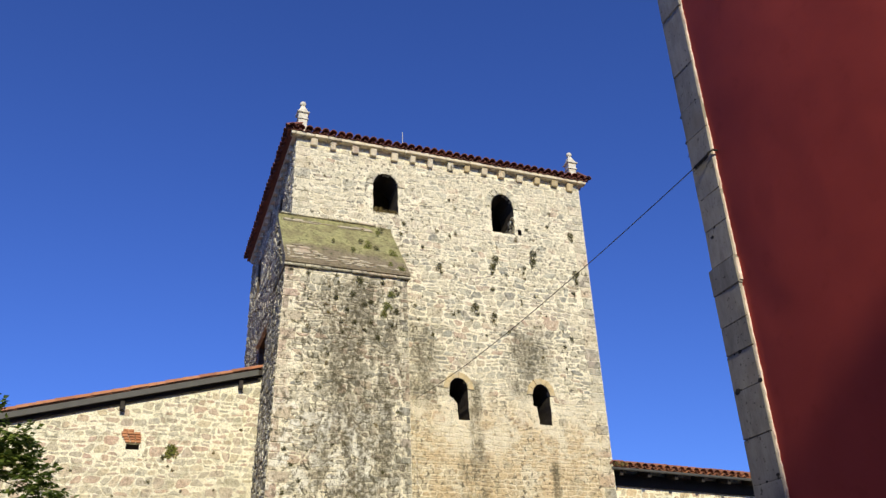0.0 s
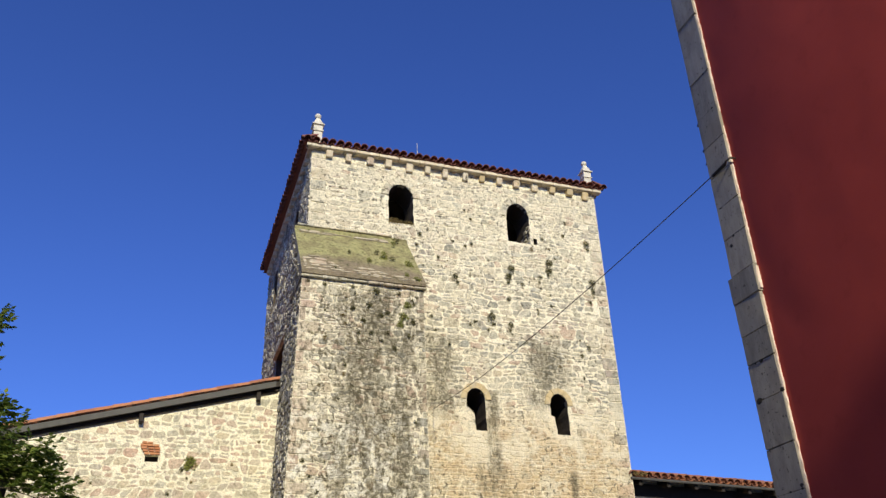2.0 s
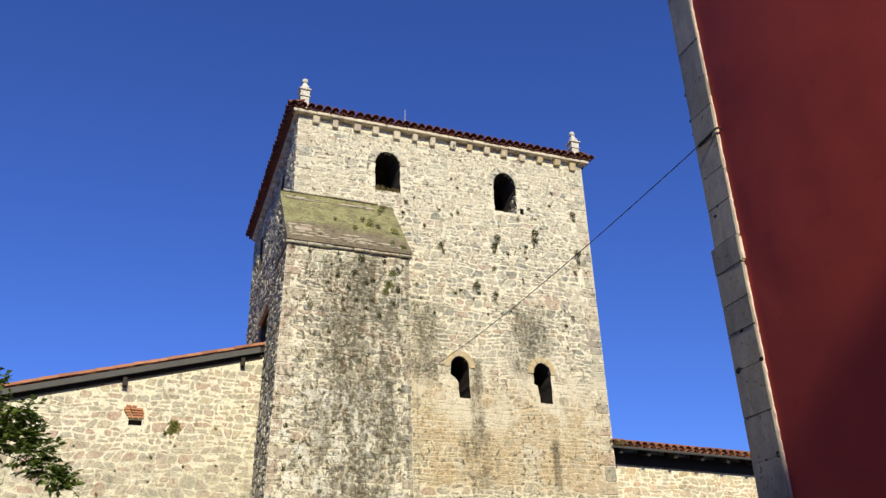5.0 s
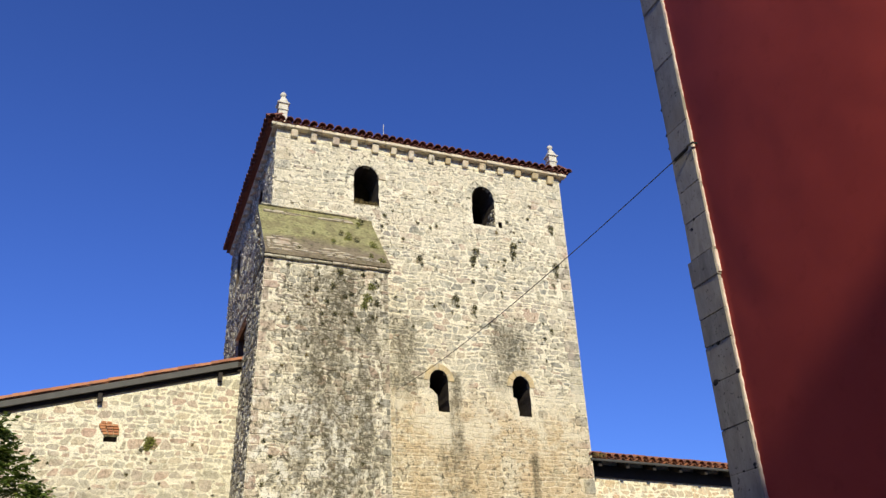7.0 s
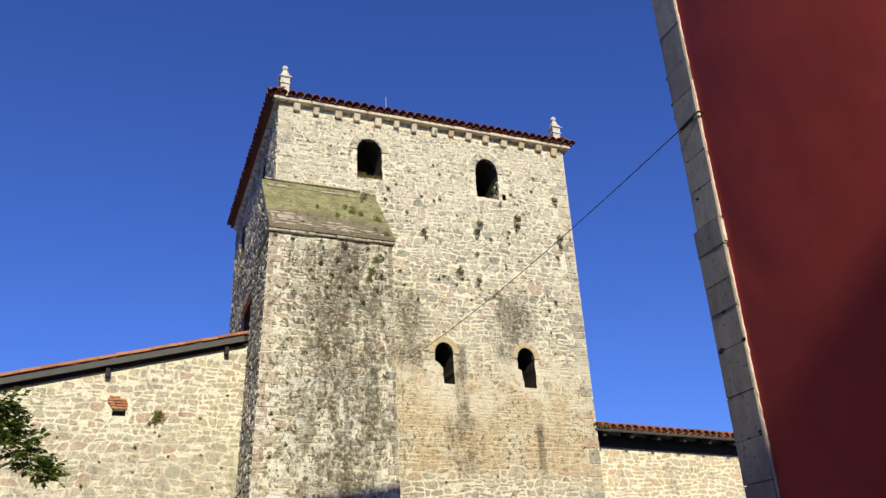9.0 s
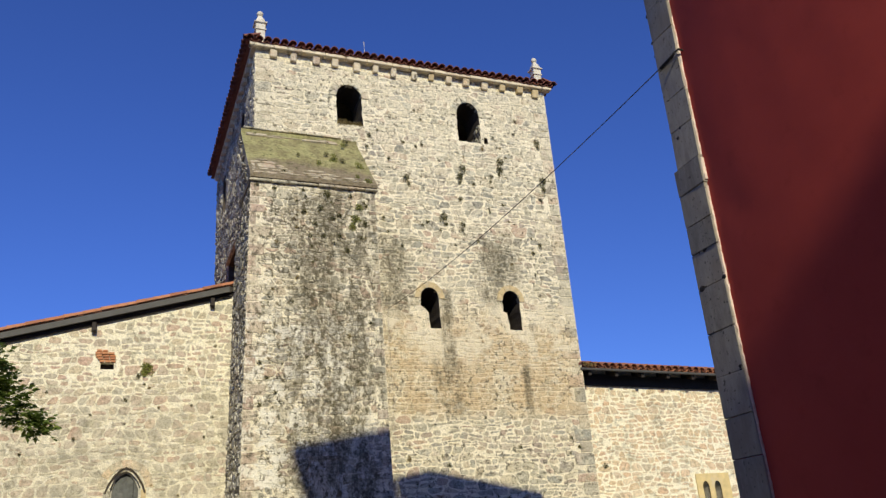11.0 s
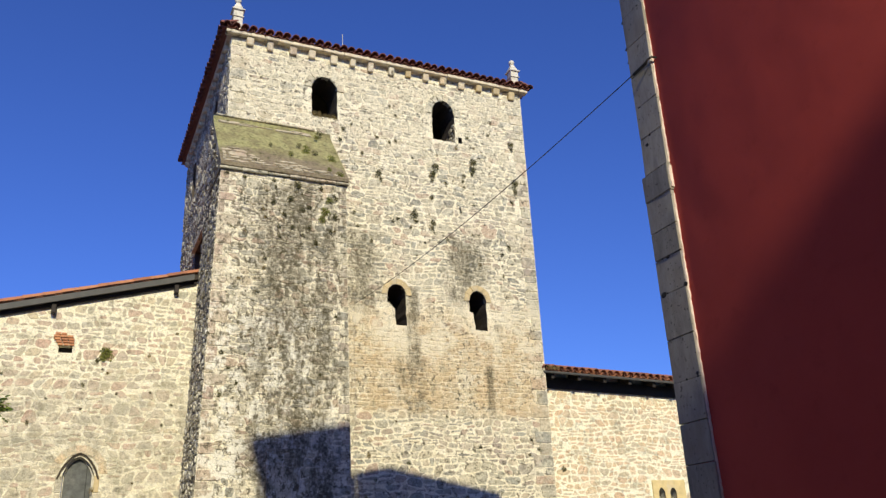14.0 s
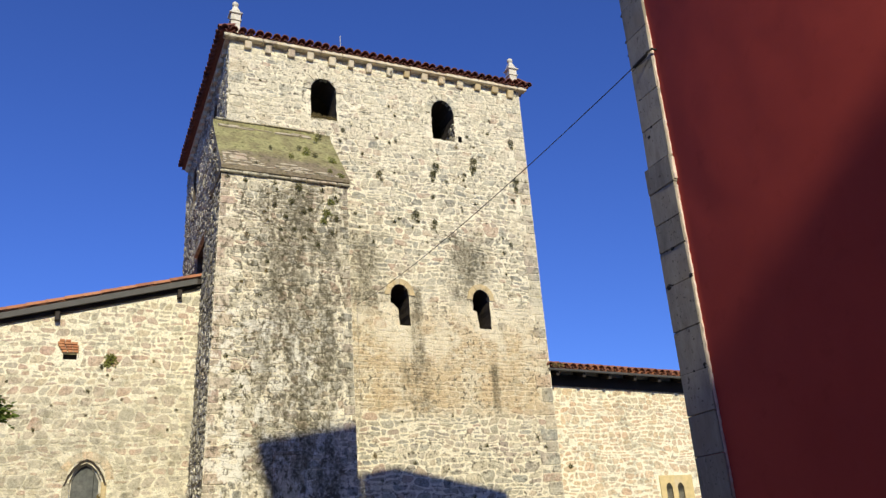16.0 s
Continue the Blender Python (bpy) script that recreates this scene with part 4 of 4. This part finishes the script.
    for k in range(6):
        z = 1.65 + k * 0.36
        piece("jamb_stone", boxed(-2.80 - rng.uniform(.10, .22), -2.81, NY - 0.015, NY + 0.1, z, z + 0.34, bevel=0.01), HONEYED, wall)
        piece("jamb_stone", boxed(-2.18, -2.18 + rng.uniform(.10, .2), NY - 0.015, NY + 0.1, z, z + 0.34, bevel=0.01), YELLOW_STONE if k == 5 else HONEYED, wall)
    # bricks corbelled out over the vent hole
    for k, (xa, count, run) in enumerate(((-3.20, 3, 0.115), (-3.235, 3, 0.125), (-3.27, 3, 0.135), (-3.30, 3, 0.14), (-3.26, 2, 0.12))):
        z = 6.565 + k * 0.058
        for i in range(count):
            x = xa + i * run + rng.uniform(-0.008, 0.008)
            piece("brick", boxed(x, x + run - 0.012, NY - 0.035 - min(k, 3) * 0.012, NY + 0.08, z, z + 0.05 + rng.uniform(-0.004, 0.004), bevel=0.007), BRICK, wall)
    # dark sheet stands in for the shade within the vent hole
    piece("vent_shade_panel", boxed(-3.2, -2.86, NY + 0.16, NY + 0.18, 6.35, 6.62), DARK_WOOD, wall)

    free = clear_of([(-2.9, -2.1, 0, 3.85), (-2.85, -2.15, 3.8, 4.25), (-3.28, -2.86, 6.38, 6.86)])

    def inside(u, v, ww, h):
        return free(u, v, ww, h) and v + h < nave_top(u - ww) - 0.28 and u + ww < -0.02 and u - ww > xl + 0.35
    lay(rubble(xl, -0.02, 2.2, 8.3, 0.205, 0.155, inside, joint=0.048, wild=1.5, stack=0.25), wall, pose(0, NY, 0), HONEYED, 300, 0.006)
    lay(quoins(xl, 1, 2.2, nave_top(xl) - 0.3, 0.5, 0.34), wall, pose(0, NY, 0), STONE, 0)


nave()

# ---- a made-up low annex that keeps the corner beyond the nave dark ----
def annex():
    n = thing("annex", (-8, 4, 0), "made-up open-fronted stone annex filling a dark corner", "building")
    # walls added in a shade colour, so the corner stays black
    wall = piece("back_wall", boxed(-11, -5.81, 6.0, 6.4, 0, 7.1), SHADE_DARK, n)
    lay(rubble(-11, -5.85, 1.5, 7.0, 0.3, 0.2, lambda *a: True), wall, pose(0, 6.0, 0), SHADE_DARK, 60, 0.02)
    piece("side_wall", boxed(-11.4, -11.002, 2.6, 6.4, 0, 7.1), SHADE_DARK, n)
    piece("roof", boxed(-11.5, -6.2, 2.2, 6.5, 7.105, 7.2), DARK_WOOD, n, "added dark roof that shades the open annex")
    piece("lintel", boxed(-11.0, -6.2, 2.5, 2.7, 6.8, 7.1, bevel=0.01), DARK_WOOD, n)


annex()

# ---- the aisle with overhanging eaves ----
AY = 0.5


def aisle():
    n = thing("church_aisle", (11.5, 4, 0), "rubble church aisle under dark overhanging eaves", "church")
    xr = 15.5
    l1 = [(12.03, 2.2), (12.24, 2.2), (12.24, 3.27), (12.20, 3.35), (12.135, 3.39), (12.07, 3.35), (12.03, 3.27)]
    l2 = [(x + 0.385, z) for x, z in l1]
    loop = [(8.5, 0), (xr, 0), (xr, 6.30), (8.5, 6.42)]
    wall = piece("wall", prism(loop, [l1, l2], lambda u, v, d: (u, AY + d, v), 0.8), AISLE_MORTAR, n, "cream-mortared rubble wall")
    piece("window_surround", prism([(11.85, 2.0), (12.95, 2.0), (12.95, 3.58), (11.85, 3.58)], [l1, l2], lambda u, v, d: (u, AY - 0.03 + d, v), 0.06), LINTEL_YELLOW, wall, "yellow limewashed twin-lancet surround")
    piece("window_pane", boxed(11.95, 12.75, AY + 0.4, AY + 0.42, 2.1, 3.5), LEAD_GLASS, wall)
    # eaves: rafters, fascia, deck and tiles; they fall a little to the far end
    drop = -0.028

    def line(x, z):
        return z + drop * (x - 8.45)
    pitch = math.tan(radians(17))
    bm = bmesh.new()
    for x0, x1 in ((8.44, xr),):
        prof = [(0.0, 6.27), (0.0, 6.33), (4.0, 6.33 + 4 * pitch), (4.0, 6.27 + 4 * pitch)]
        rings = [[bm.verts.new((x, y, line(x, z))) for y, z in prof] for x in (x0, x1)]
        for i in range(4):
            bm.faces.new((rings[0][i], rings[0][(i + 1) % 4], rings[1][(i + 1) % 4], rings[1][i]))
        bm.faces.new(rings[0][::-1])
        bm.faces.new(rings[1])
    bmesh.ops.recalc_face_normals(bm, faces=bm.faces)
    deck = piece("eaves_deck", bm, DARK_WOOD, n, "dark stained timber eaves")
    bm = bmesh.new()
    rod(bm, [(8.44, -0.03, line(8.44, 6.30)), (xr, -0.03, line(xr, 6.30))], 0.035, 8)
    piece("fascia", bm, ZINC, n)
    x = 8.7
    while x < xr:
        bm = boxed(x, x + 0.10, 0.04, AY, line(x, 6.14), line(x, 6.265), bevel=0.008)
        for v in bm.verts:
            v.co.z += v.co.y * pitch
        piece("rafter", bm, DARK_WOOD, n)
        x += 0.82
    roof = piece("roof", prism([(0.02, 6.335), (4.0, 6.335 + 3.98 * pitch), (4.0, 6.37 + 3.98 * pitch), (0.02, 6.37)], [], lambda u, v, d: (8.5 + d, u, v + drop * d - 0.004), xr - 8.5), DULL_TILE, n)
    i = 0
    while 8.5 + i * 0.222 < xr:
        x = 8.50 + i * 0.222
        m = pose(x, -0.08, line(x, 6.365), 17, 0, 0)
        tile(roof, m @ pose(0, 0, 0.02), True, DULL_TILE)
        tile(roof, m @ pose(0, 0.38, 0.02), True, DULL_TILE)
        tile(roof, m @ pose(0.111, 0.02, 0.035), False, DULL_TILE)
        i += 1
    bm = boxed(8.5, xr, AY - 0.05, AY + 0.002, 5.99, 6.30, bevel=0.006)
    for v in bm.verts:
        v.co.z += drop * (v.co.x - 8.45)
    piece("wall_plate", bm, DARK_WOOD, n)
    free = clear_of([(11.85, 12.95, 1.5, 3.58)])
    lay(rubble(8.52, 14.2, 2.0, 6.1, 0.22, 0.155, free, joint=0.046, wild=1.6, stack=0.28), wall, pose(0, AY, 0), ROSY, 300, 0.006)


aisle()


# ---- overhead cable ----
def cable():
    a, b = Vector((RX - 0.05, -13.39, 5.79)), Vector((3.24, -0.01, 7.72))
    h = thing("overhead_cable", a, "thin black cable strung from a wall hook to the tower", "cable")
    bm = bmesh.new()
    pts = []
    for i in range(25):
        k = i / 24
        p = a.lerp(b, k)
        p.z -= 0.17 * 4 * k * (1 - k)
        pts.append(p)
    rod(bm, pts, 0.0054, 5)
    piece("wire", bm, CABLE, h)
    bm = bmesh.new()
    rod(bm, [(RX + 0.06, -13.42, 5.83), (RX - 0.02, -13.42, 5.83), (RX - 0.06, -13.39, 5.80), (RX - 0.05, -13.36, 5.78)], 0.010)
    piece("hook", bm, IRON, h, "rusty iron wall hook")
    bm = bmesh.new()
    rod(bm, [a + Vector((0, 0.03, 0)), a + Vector((0.01, 0.22, 0.0))], 0.016)
    piece("clamp", bm, IRON, h)


cable()


# ---- plants ----
def weed_mesh(seed, material, droop):
    """A small cushion of leaves that hangs from a joint."""
    r = random.Random(seed)
    bm = bmesh.new()
    root = bm.verts.new((0, 0.05, 0))
    for _ in range(110):
        a, k = r.uniform(0, 2 * math.pi), r.random() ** 0.6
        p = Vector((math.cos(a) * k * 0.5, -r.random() * 0.45 * (1.1 - k), math.sin(a) * k * 0.42 - droop * 0.4 * r.random() ** 2))
        d = Vector((r.gauss(0, 1), r.gauss(-0.6, 0.6), r.gauss(-0.2 * droop, 0.9))).normalized() * r.uniform(0.10, 0.22)
        s = d.cross(Vector((r.gauss(0, 1), r.gauss(0, 1), r.gauss(0, 1)))).normalized() * r.uniform(0.04, 0.08)
        q = [bm.verts.new(v) for v in (p, p + d * 0.5 + s, p + d, p + d * 0.5 - s)]
        bm.faces.new(q)
        bm.faces.new((root, q[0], bm.verts.new(p + Vector((0.012, 0, 0.012)))))
    return mesh_of("weed", bm, material)


WEED_MESHES = [weed_mesh(i, (WEED, WEED, WEED, LEAF_GREEN, SILL_GROWTH)[i], (0.5, 1.0, 1.5, 1.0, 0.0)[i]) for i in range(5)]


def weed(x, y, z, size, kind, label="dark green tuft for wall weeds and dark pocket holes"):
    ob = new("wall_weed", WEED_MESHES[kind])
    ob.matrix_basis = pose(x, y, z, 0, rng.uniform(-25, 25), 0) @ Matrix.Diagonal((size * rng.uniform(0.8, 1.2), size * 0.7, size * rng.uniform(0.8, 1.7), 1))
    tagged(ob, label, "plant", "weeds in the walls")


ON_TOWER = [(3.93, 12.46, .10), (3.96, 11.41, .13), (5.59, 11.87, .17), (5.49, 11.60, .15), (6.46, 11.70, .13), (6.76, 12.2, .2), (6.70, 11.95, .13), (8.06, 11.74, .2),
            (4.94, 10.37, .17), (5.47, 10.92, .12), (5.46, 10.18, .13), (8.01, 12.97, .15), (7.39, 13.57, .08), (7.3, 13.13, .1), (7.91, 11.11, .12), (4.31, 13.5, .07),
            (4.45, 10.15, .11), (3.27, 10.19, .09), (3.73, 9.45, .10), (5.86, 9.74, .10), (7.69, 9.75, .10), (7.48, 9.49, .11), (3.36, 9.8, .09), (6.71, 10.84, .10),
            (5.21, 9.56, .08), (6.44, 11.35, .1), (5.9, 11.4, .09), (3.0, 12.55, .12), (2.9, 12.2, .12), (7.0, 10.3, .08), (6.3, 10.6, .08)]
for x, z, s in ON_TOWER:
    weed(x, -0.01, z, s * (1.12 if s > 0.12 else 1.0), 2 if s > 0.12 else rng.choice((0, 1, 1, 2)))
    if s > 0.12:
        weed(x + rng.uniform(-0.06, 0.06), -0.01, z - s * 1.3, s * 0.75, 2)
ON_BUTTRESS = [(-0.18, 10.03, .09), (0.21, 10.0, .10), (0.87, 10.0, .09), (1.42, 9.98, .16), (1.97, 9.95, .12), (0.88, 9.47, .15), (1.55, 9.36, .13), (1.69, 9.44, .12),
               (1.26, 9.61, .13), (2.17, 9.70, .16), (2.07, 9.41, .2), (2.0, 9.2, .16), (1.31, 8.91, .1), (1.55, 8.73, .12), (-0.11, 5.95, .10), (0.05, 5.66, .11),
               (0.21, 5.33, .11), (0.34, 5.97, .09), (-0.12, 5.09, .12), (1.85, 8.6, .12), (1.1, 9.2, .1), (2.2, 8.9, .1), (1.7, 8.95, .12), (2.3, 9.3, .12)]
for x, z, s in ON_BUTTRESS:
    weed(x, BY - 0.02, z, s, 3 if (x, z) in ((2.07, 9.41), (2.0, 9.2), (2.17, 9.70)) else rng.choice((0, 1, 1)))
for u, k, s, g in ((0.9, 0.52, .09, 1), (1.35, 0.38, .13, 3), (1.62, 0.60, .12, 1), (1.78, 0.52, .22, 3), (1.98, 0.47, .17, 1), (2.35, 0.40, .18, 3), (2.15, 0.86, .15, 3), (0.45, 0.12, .08, 1), (2.28, 0.98, .17, 1), (2.42, 0.06, .2, 3), (2.2, 0.14, .12, 3)):
    weed(u, BY - 0.12 + 1.45 * k, 10.26 + 1.95 * k, s, g, "green tuft growing in the mossy buttress cap")
for x in (2.2, 2.35, 2.5, 2.62, 2.75):
    weed(x, 0.02, 12.81, 0.19, 4, "dry grass tuft on the belfry sill")
for x, y, z, s in ((-2.36, NY, 6.29, .12), (9.1, AY, 3.88, .13), (-1.2, NY, 5.6, .07), (-1.9, NY, 5.55, .07), (-3.3, NY, 5.4, .07), (-0.9, NY, 4.9, .07),
                   (-2.6, NY, 5.2, .06), (-3.6, NY, 4.9, .07), (-4.2, NY, 5.9, .06), (-4.6, NY, 4.6, .07), (7.9, 0, 4.55, .1), (6.46, 0, 4.34, .12), (8.1, 0, 4.3, .1), (4.55, 0, 3.95, .12)):
    weed(x, y - 0.01, z, s, rng.choice((0, 1)))


for dx, dz, size in ((0, 0, 0.24), (0.05, 0.05, 0.16), (-0.04, -0.07, 0.15)):
    weed(-2.2 + dx, NY - 0.01, 6.47 + dz, size, 3, "bushy yellow-green tuft rooted in the nave wall")
for dx, size in ((0.0, 0.16), (0.14, 0.13), (0.27, 0.10)):
    weed(8.56 + dx, -0.10, 6.40, size, 4, "dry grass tuft on the aisle roof's corner")
# scattered tufts show small weeds and stand in for dark pocket holes
scatter = random.Random(5)
for x0, x1, z0, z1, y, count in ((2.9, 8.3, 8.8, 12.6, -0.005, 38), (-0.2, 2.4, 4.0, 10.0, BY - 0.015, 48), (-5.4, -0.6, 3.4, 7.0, NY - 0.005, 14), (3.0, 8.3, 2.9, 5.2, -0.005, 12), (0.5, 8.2, 12.4, 13.8, -0.005, 10)):
    for _ in range(count):
        x, z = scatter.uniform(x0, x1), scatter.uniform(z0, z1)
        if z > 12.6 and (2.0 < x < 3.0 or 5.5 < x < 6.6):
            continue
        weed(x, y, z, scatter.choice((0.045, 0.06, 0.08)) * 1.25, scatter.choice((0, 1, 1, 4)))


def leaf_material():
    n = Nodes("ash_leaf", 0.55)
    c = n.ramp(n.chance(), [(0.0, (0.07, 0.115, 0.028)), (0.5, (0.14, 0.205, 0.045)), (1.0, (0.27, 0.32, 0.07))])
    n.b.inputs["Subsurface Weight"].default_value = 0.0
    n.done(c, n.noise(40, 3), 0.2, 0.005)
    thin = n.t.nodes.new("ShaderNodeBsdfTranslucent")
    n.t.links.new(c, thin.inputs["Color"])
    both = n.t.nodes.new("ShaderNodeMixShader")
    both.inputs[0].default_value = 0.45
    n.t.links.new(n.b.outputs[0], both.inputs[1])
    n.t.links.new(thin.outputs[0], both.inputs[2])
    n.t.links.new(both.outputs[0], n.t.nodes["Material Output"].inputs["Surface"])
    return n.mat


def tree():
    """An ash whose drooping outer boughs reach over the street."""
    r = random.Random(21)
    t = thing("ash_tree", (-7.6, -8.6, 0), "leafy green ash tree with drooping sprays of leaflets", "tree")
    bark = simple("ash_bark", (0.10, 0.085, 0.065), 0.9, 0.35, 12, bump=0.7)
    fork = Vector((-7.5, -8.5, 2.6))
    bm = bmesh.new()
    rod(bm, [(-7.6, -8.6, 0), (-7.62, -8.58, 1.2), fork], 0.20, 10, 0.7)
    piece("trunk", bm, bark, t)
    tips = [(-4.93, -8.0, 5.80, 0.45), (-5.02, -8.1, 5.62, 0.4), (-4.96, -8.0, 5.30, 0.4), (-4.66, -8.0, 4.74, 0.38), (-4.72, -8.0, 4.50, 0.9), (-4.70, -8.1, 4.22, 1.0),
            (-4.58, -7.9, 4.24, 0.7), (-4.74, -8.1, 4.10, 0.7), (-4.14, -8.0, 4.28, 0.42), (-4.22, -8.0, 4.06, 0.55), (-4.04, -7.9, 4.00, 0.5), (-3.90, -8.0, 3.86, 0.5),
            (-3.74, -7.9, 3.68, 0.42), (-3.58, -7.9, 3.53, 0.36), (-5.3, -8.0, 4.4, 1.3), (-4.85, -8.2, 4.35, 1.3), (-4.84, -8.3, 4.16, 0.65), (-4.90, -7.9, 4.02, 0.65), (-4.80, -8.1, 4.42, 0.65),
            (-5.7, -8.1, 5.4, 0.9), (-5.9, -8.4, 6.1, 0.9), (-6.4, -8.2, 6.5, 1.0), (-7.4, -8.0, 6.8, 1.0), (-8.6, -8.6, 6.2, 1.0), (-9.2, -8.8, 5.0, 1.0), (-8.2, -9.6, 5.6, 1.0),
            (-7.2, -7.2, 5.4, 1.0), (-8.0, -7.2, 4.6, 1.0), (-6.3, -8.9, 4.8, 1.0)]
    verts, faces = [], []

    def leaflet(p, d, size):
        side = d.cross(Vector((r.uniform(-1, 1), r.uniform(-1, 1), 1))).normalized() * size * 0.33
        tip = p + d * size
        sag = Vector((0, 0, -0.10 * size))
        n0 = len(verts)
        verts.extend([p[:], (p + d * size * 0.35 + side)[:], (tip + sag)[:], (p + d * size * 0.35 - side)[:], (p + d * size * 0.45 + Vector((0, 0, 0.05 * size)))[:]])
        faces.extend([(n0, n0 + 1, n0 + 4), (n0 + 1, n0 + 2, n0 + 4), (n0 + 2, n0 + 3, n0 + 4), (n0 + 3, n0, n0 + 4)])

    def spray(p, d, length):
        """One compound leaf: leaflets in pairs along a stalk."""
        d = d.normalized()
        side = d.cross(Vector((0, 0, 1))).normalized()
        for k in range(5):
            q = p + d * length * (k + 1) / 5 + Vector((0, 0, -0.12 * length * ((k + 1) / 5) ** 2))
            for s in (-1, 1):
                leaflet(q, (side * s + d * 0.6 + Vector((0, 0, r.uniform(-0.35, 0.1)))).normalized(), r.uniform(0.042, 0.078))
        leaflet(p + d * length, d, 0.08)

    for i, (x, y, z, full) in enumerate(tips):
        tip = Vector((x - 0.06, y, z - 0.02))
        mid = fork.lerp(tip, 0.55) + Vector((r.uniform(-.2, .2), r.uniform(-.2, .2), (1.15 if full < 0.5 and x > -4.2 else 0.5) + r.uniform(0, .3)))
        bm = bmesh.new()
        pts = [(fork * (1 - k) * (1 - k) + mid * 2 * k * (1 - k) + tip * k * k) for k in [j / 8 for j in range(9)]]
        rod(bm, pts, 0.018 if x > -5.3 else 0.035, 5, 0.15)
        piece("limb", bm, bark, t)
        for j in range(int((105 if full < 0.6 else 135) * full)):
            k = 1 - r.random() ** 1.6 * (0.09 if full < 0.5 else 0.16 if full < 0.6 else 0.5)
            base = fork * (1 - k) * (1 - k) + mid * 2 * k * (1 - k) + tip * k * k
            away = (tip - mid).normalized()
            outer = full < 0.6
            d = away * 0.5 + Vector((r.gauss(0, 0.7), r.gauss(0, 0.7), r.gauss(0.12 if outer else -0.05, 0.3 if outer else 0.4)))
            reach = r.uniform(0.02, 0.30) * full
            spray(base + d.normalized() * reach, d, r.uniform(0.10, 0.18) if outer else r.uniform(0.14, 0.22))
    me = bpy.data.meshes.new("crown")
    me.from_pydata(verts, [], faces)
    me.materials.append(leaf_material())
    tagged(under(new("crown", me), t), "sprays of green ash leaflets")


tree()
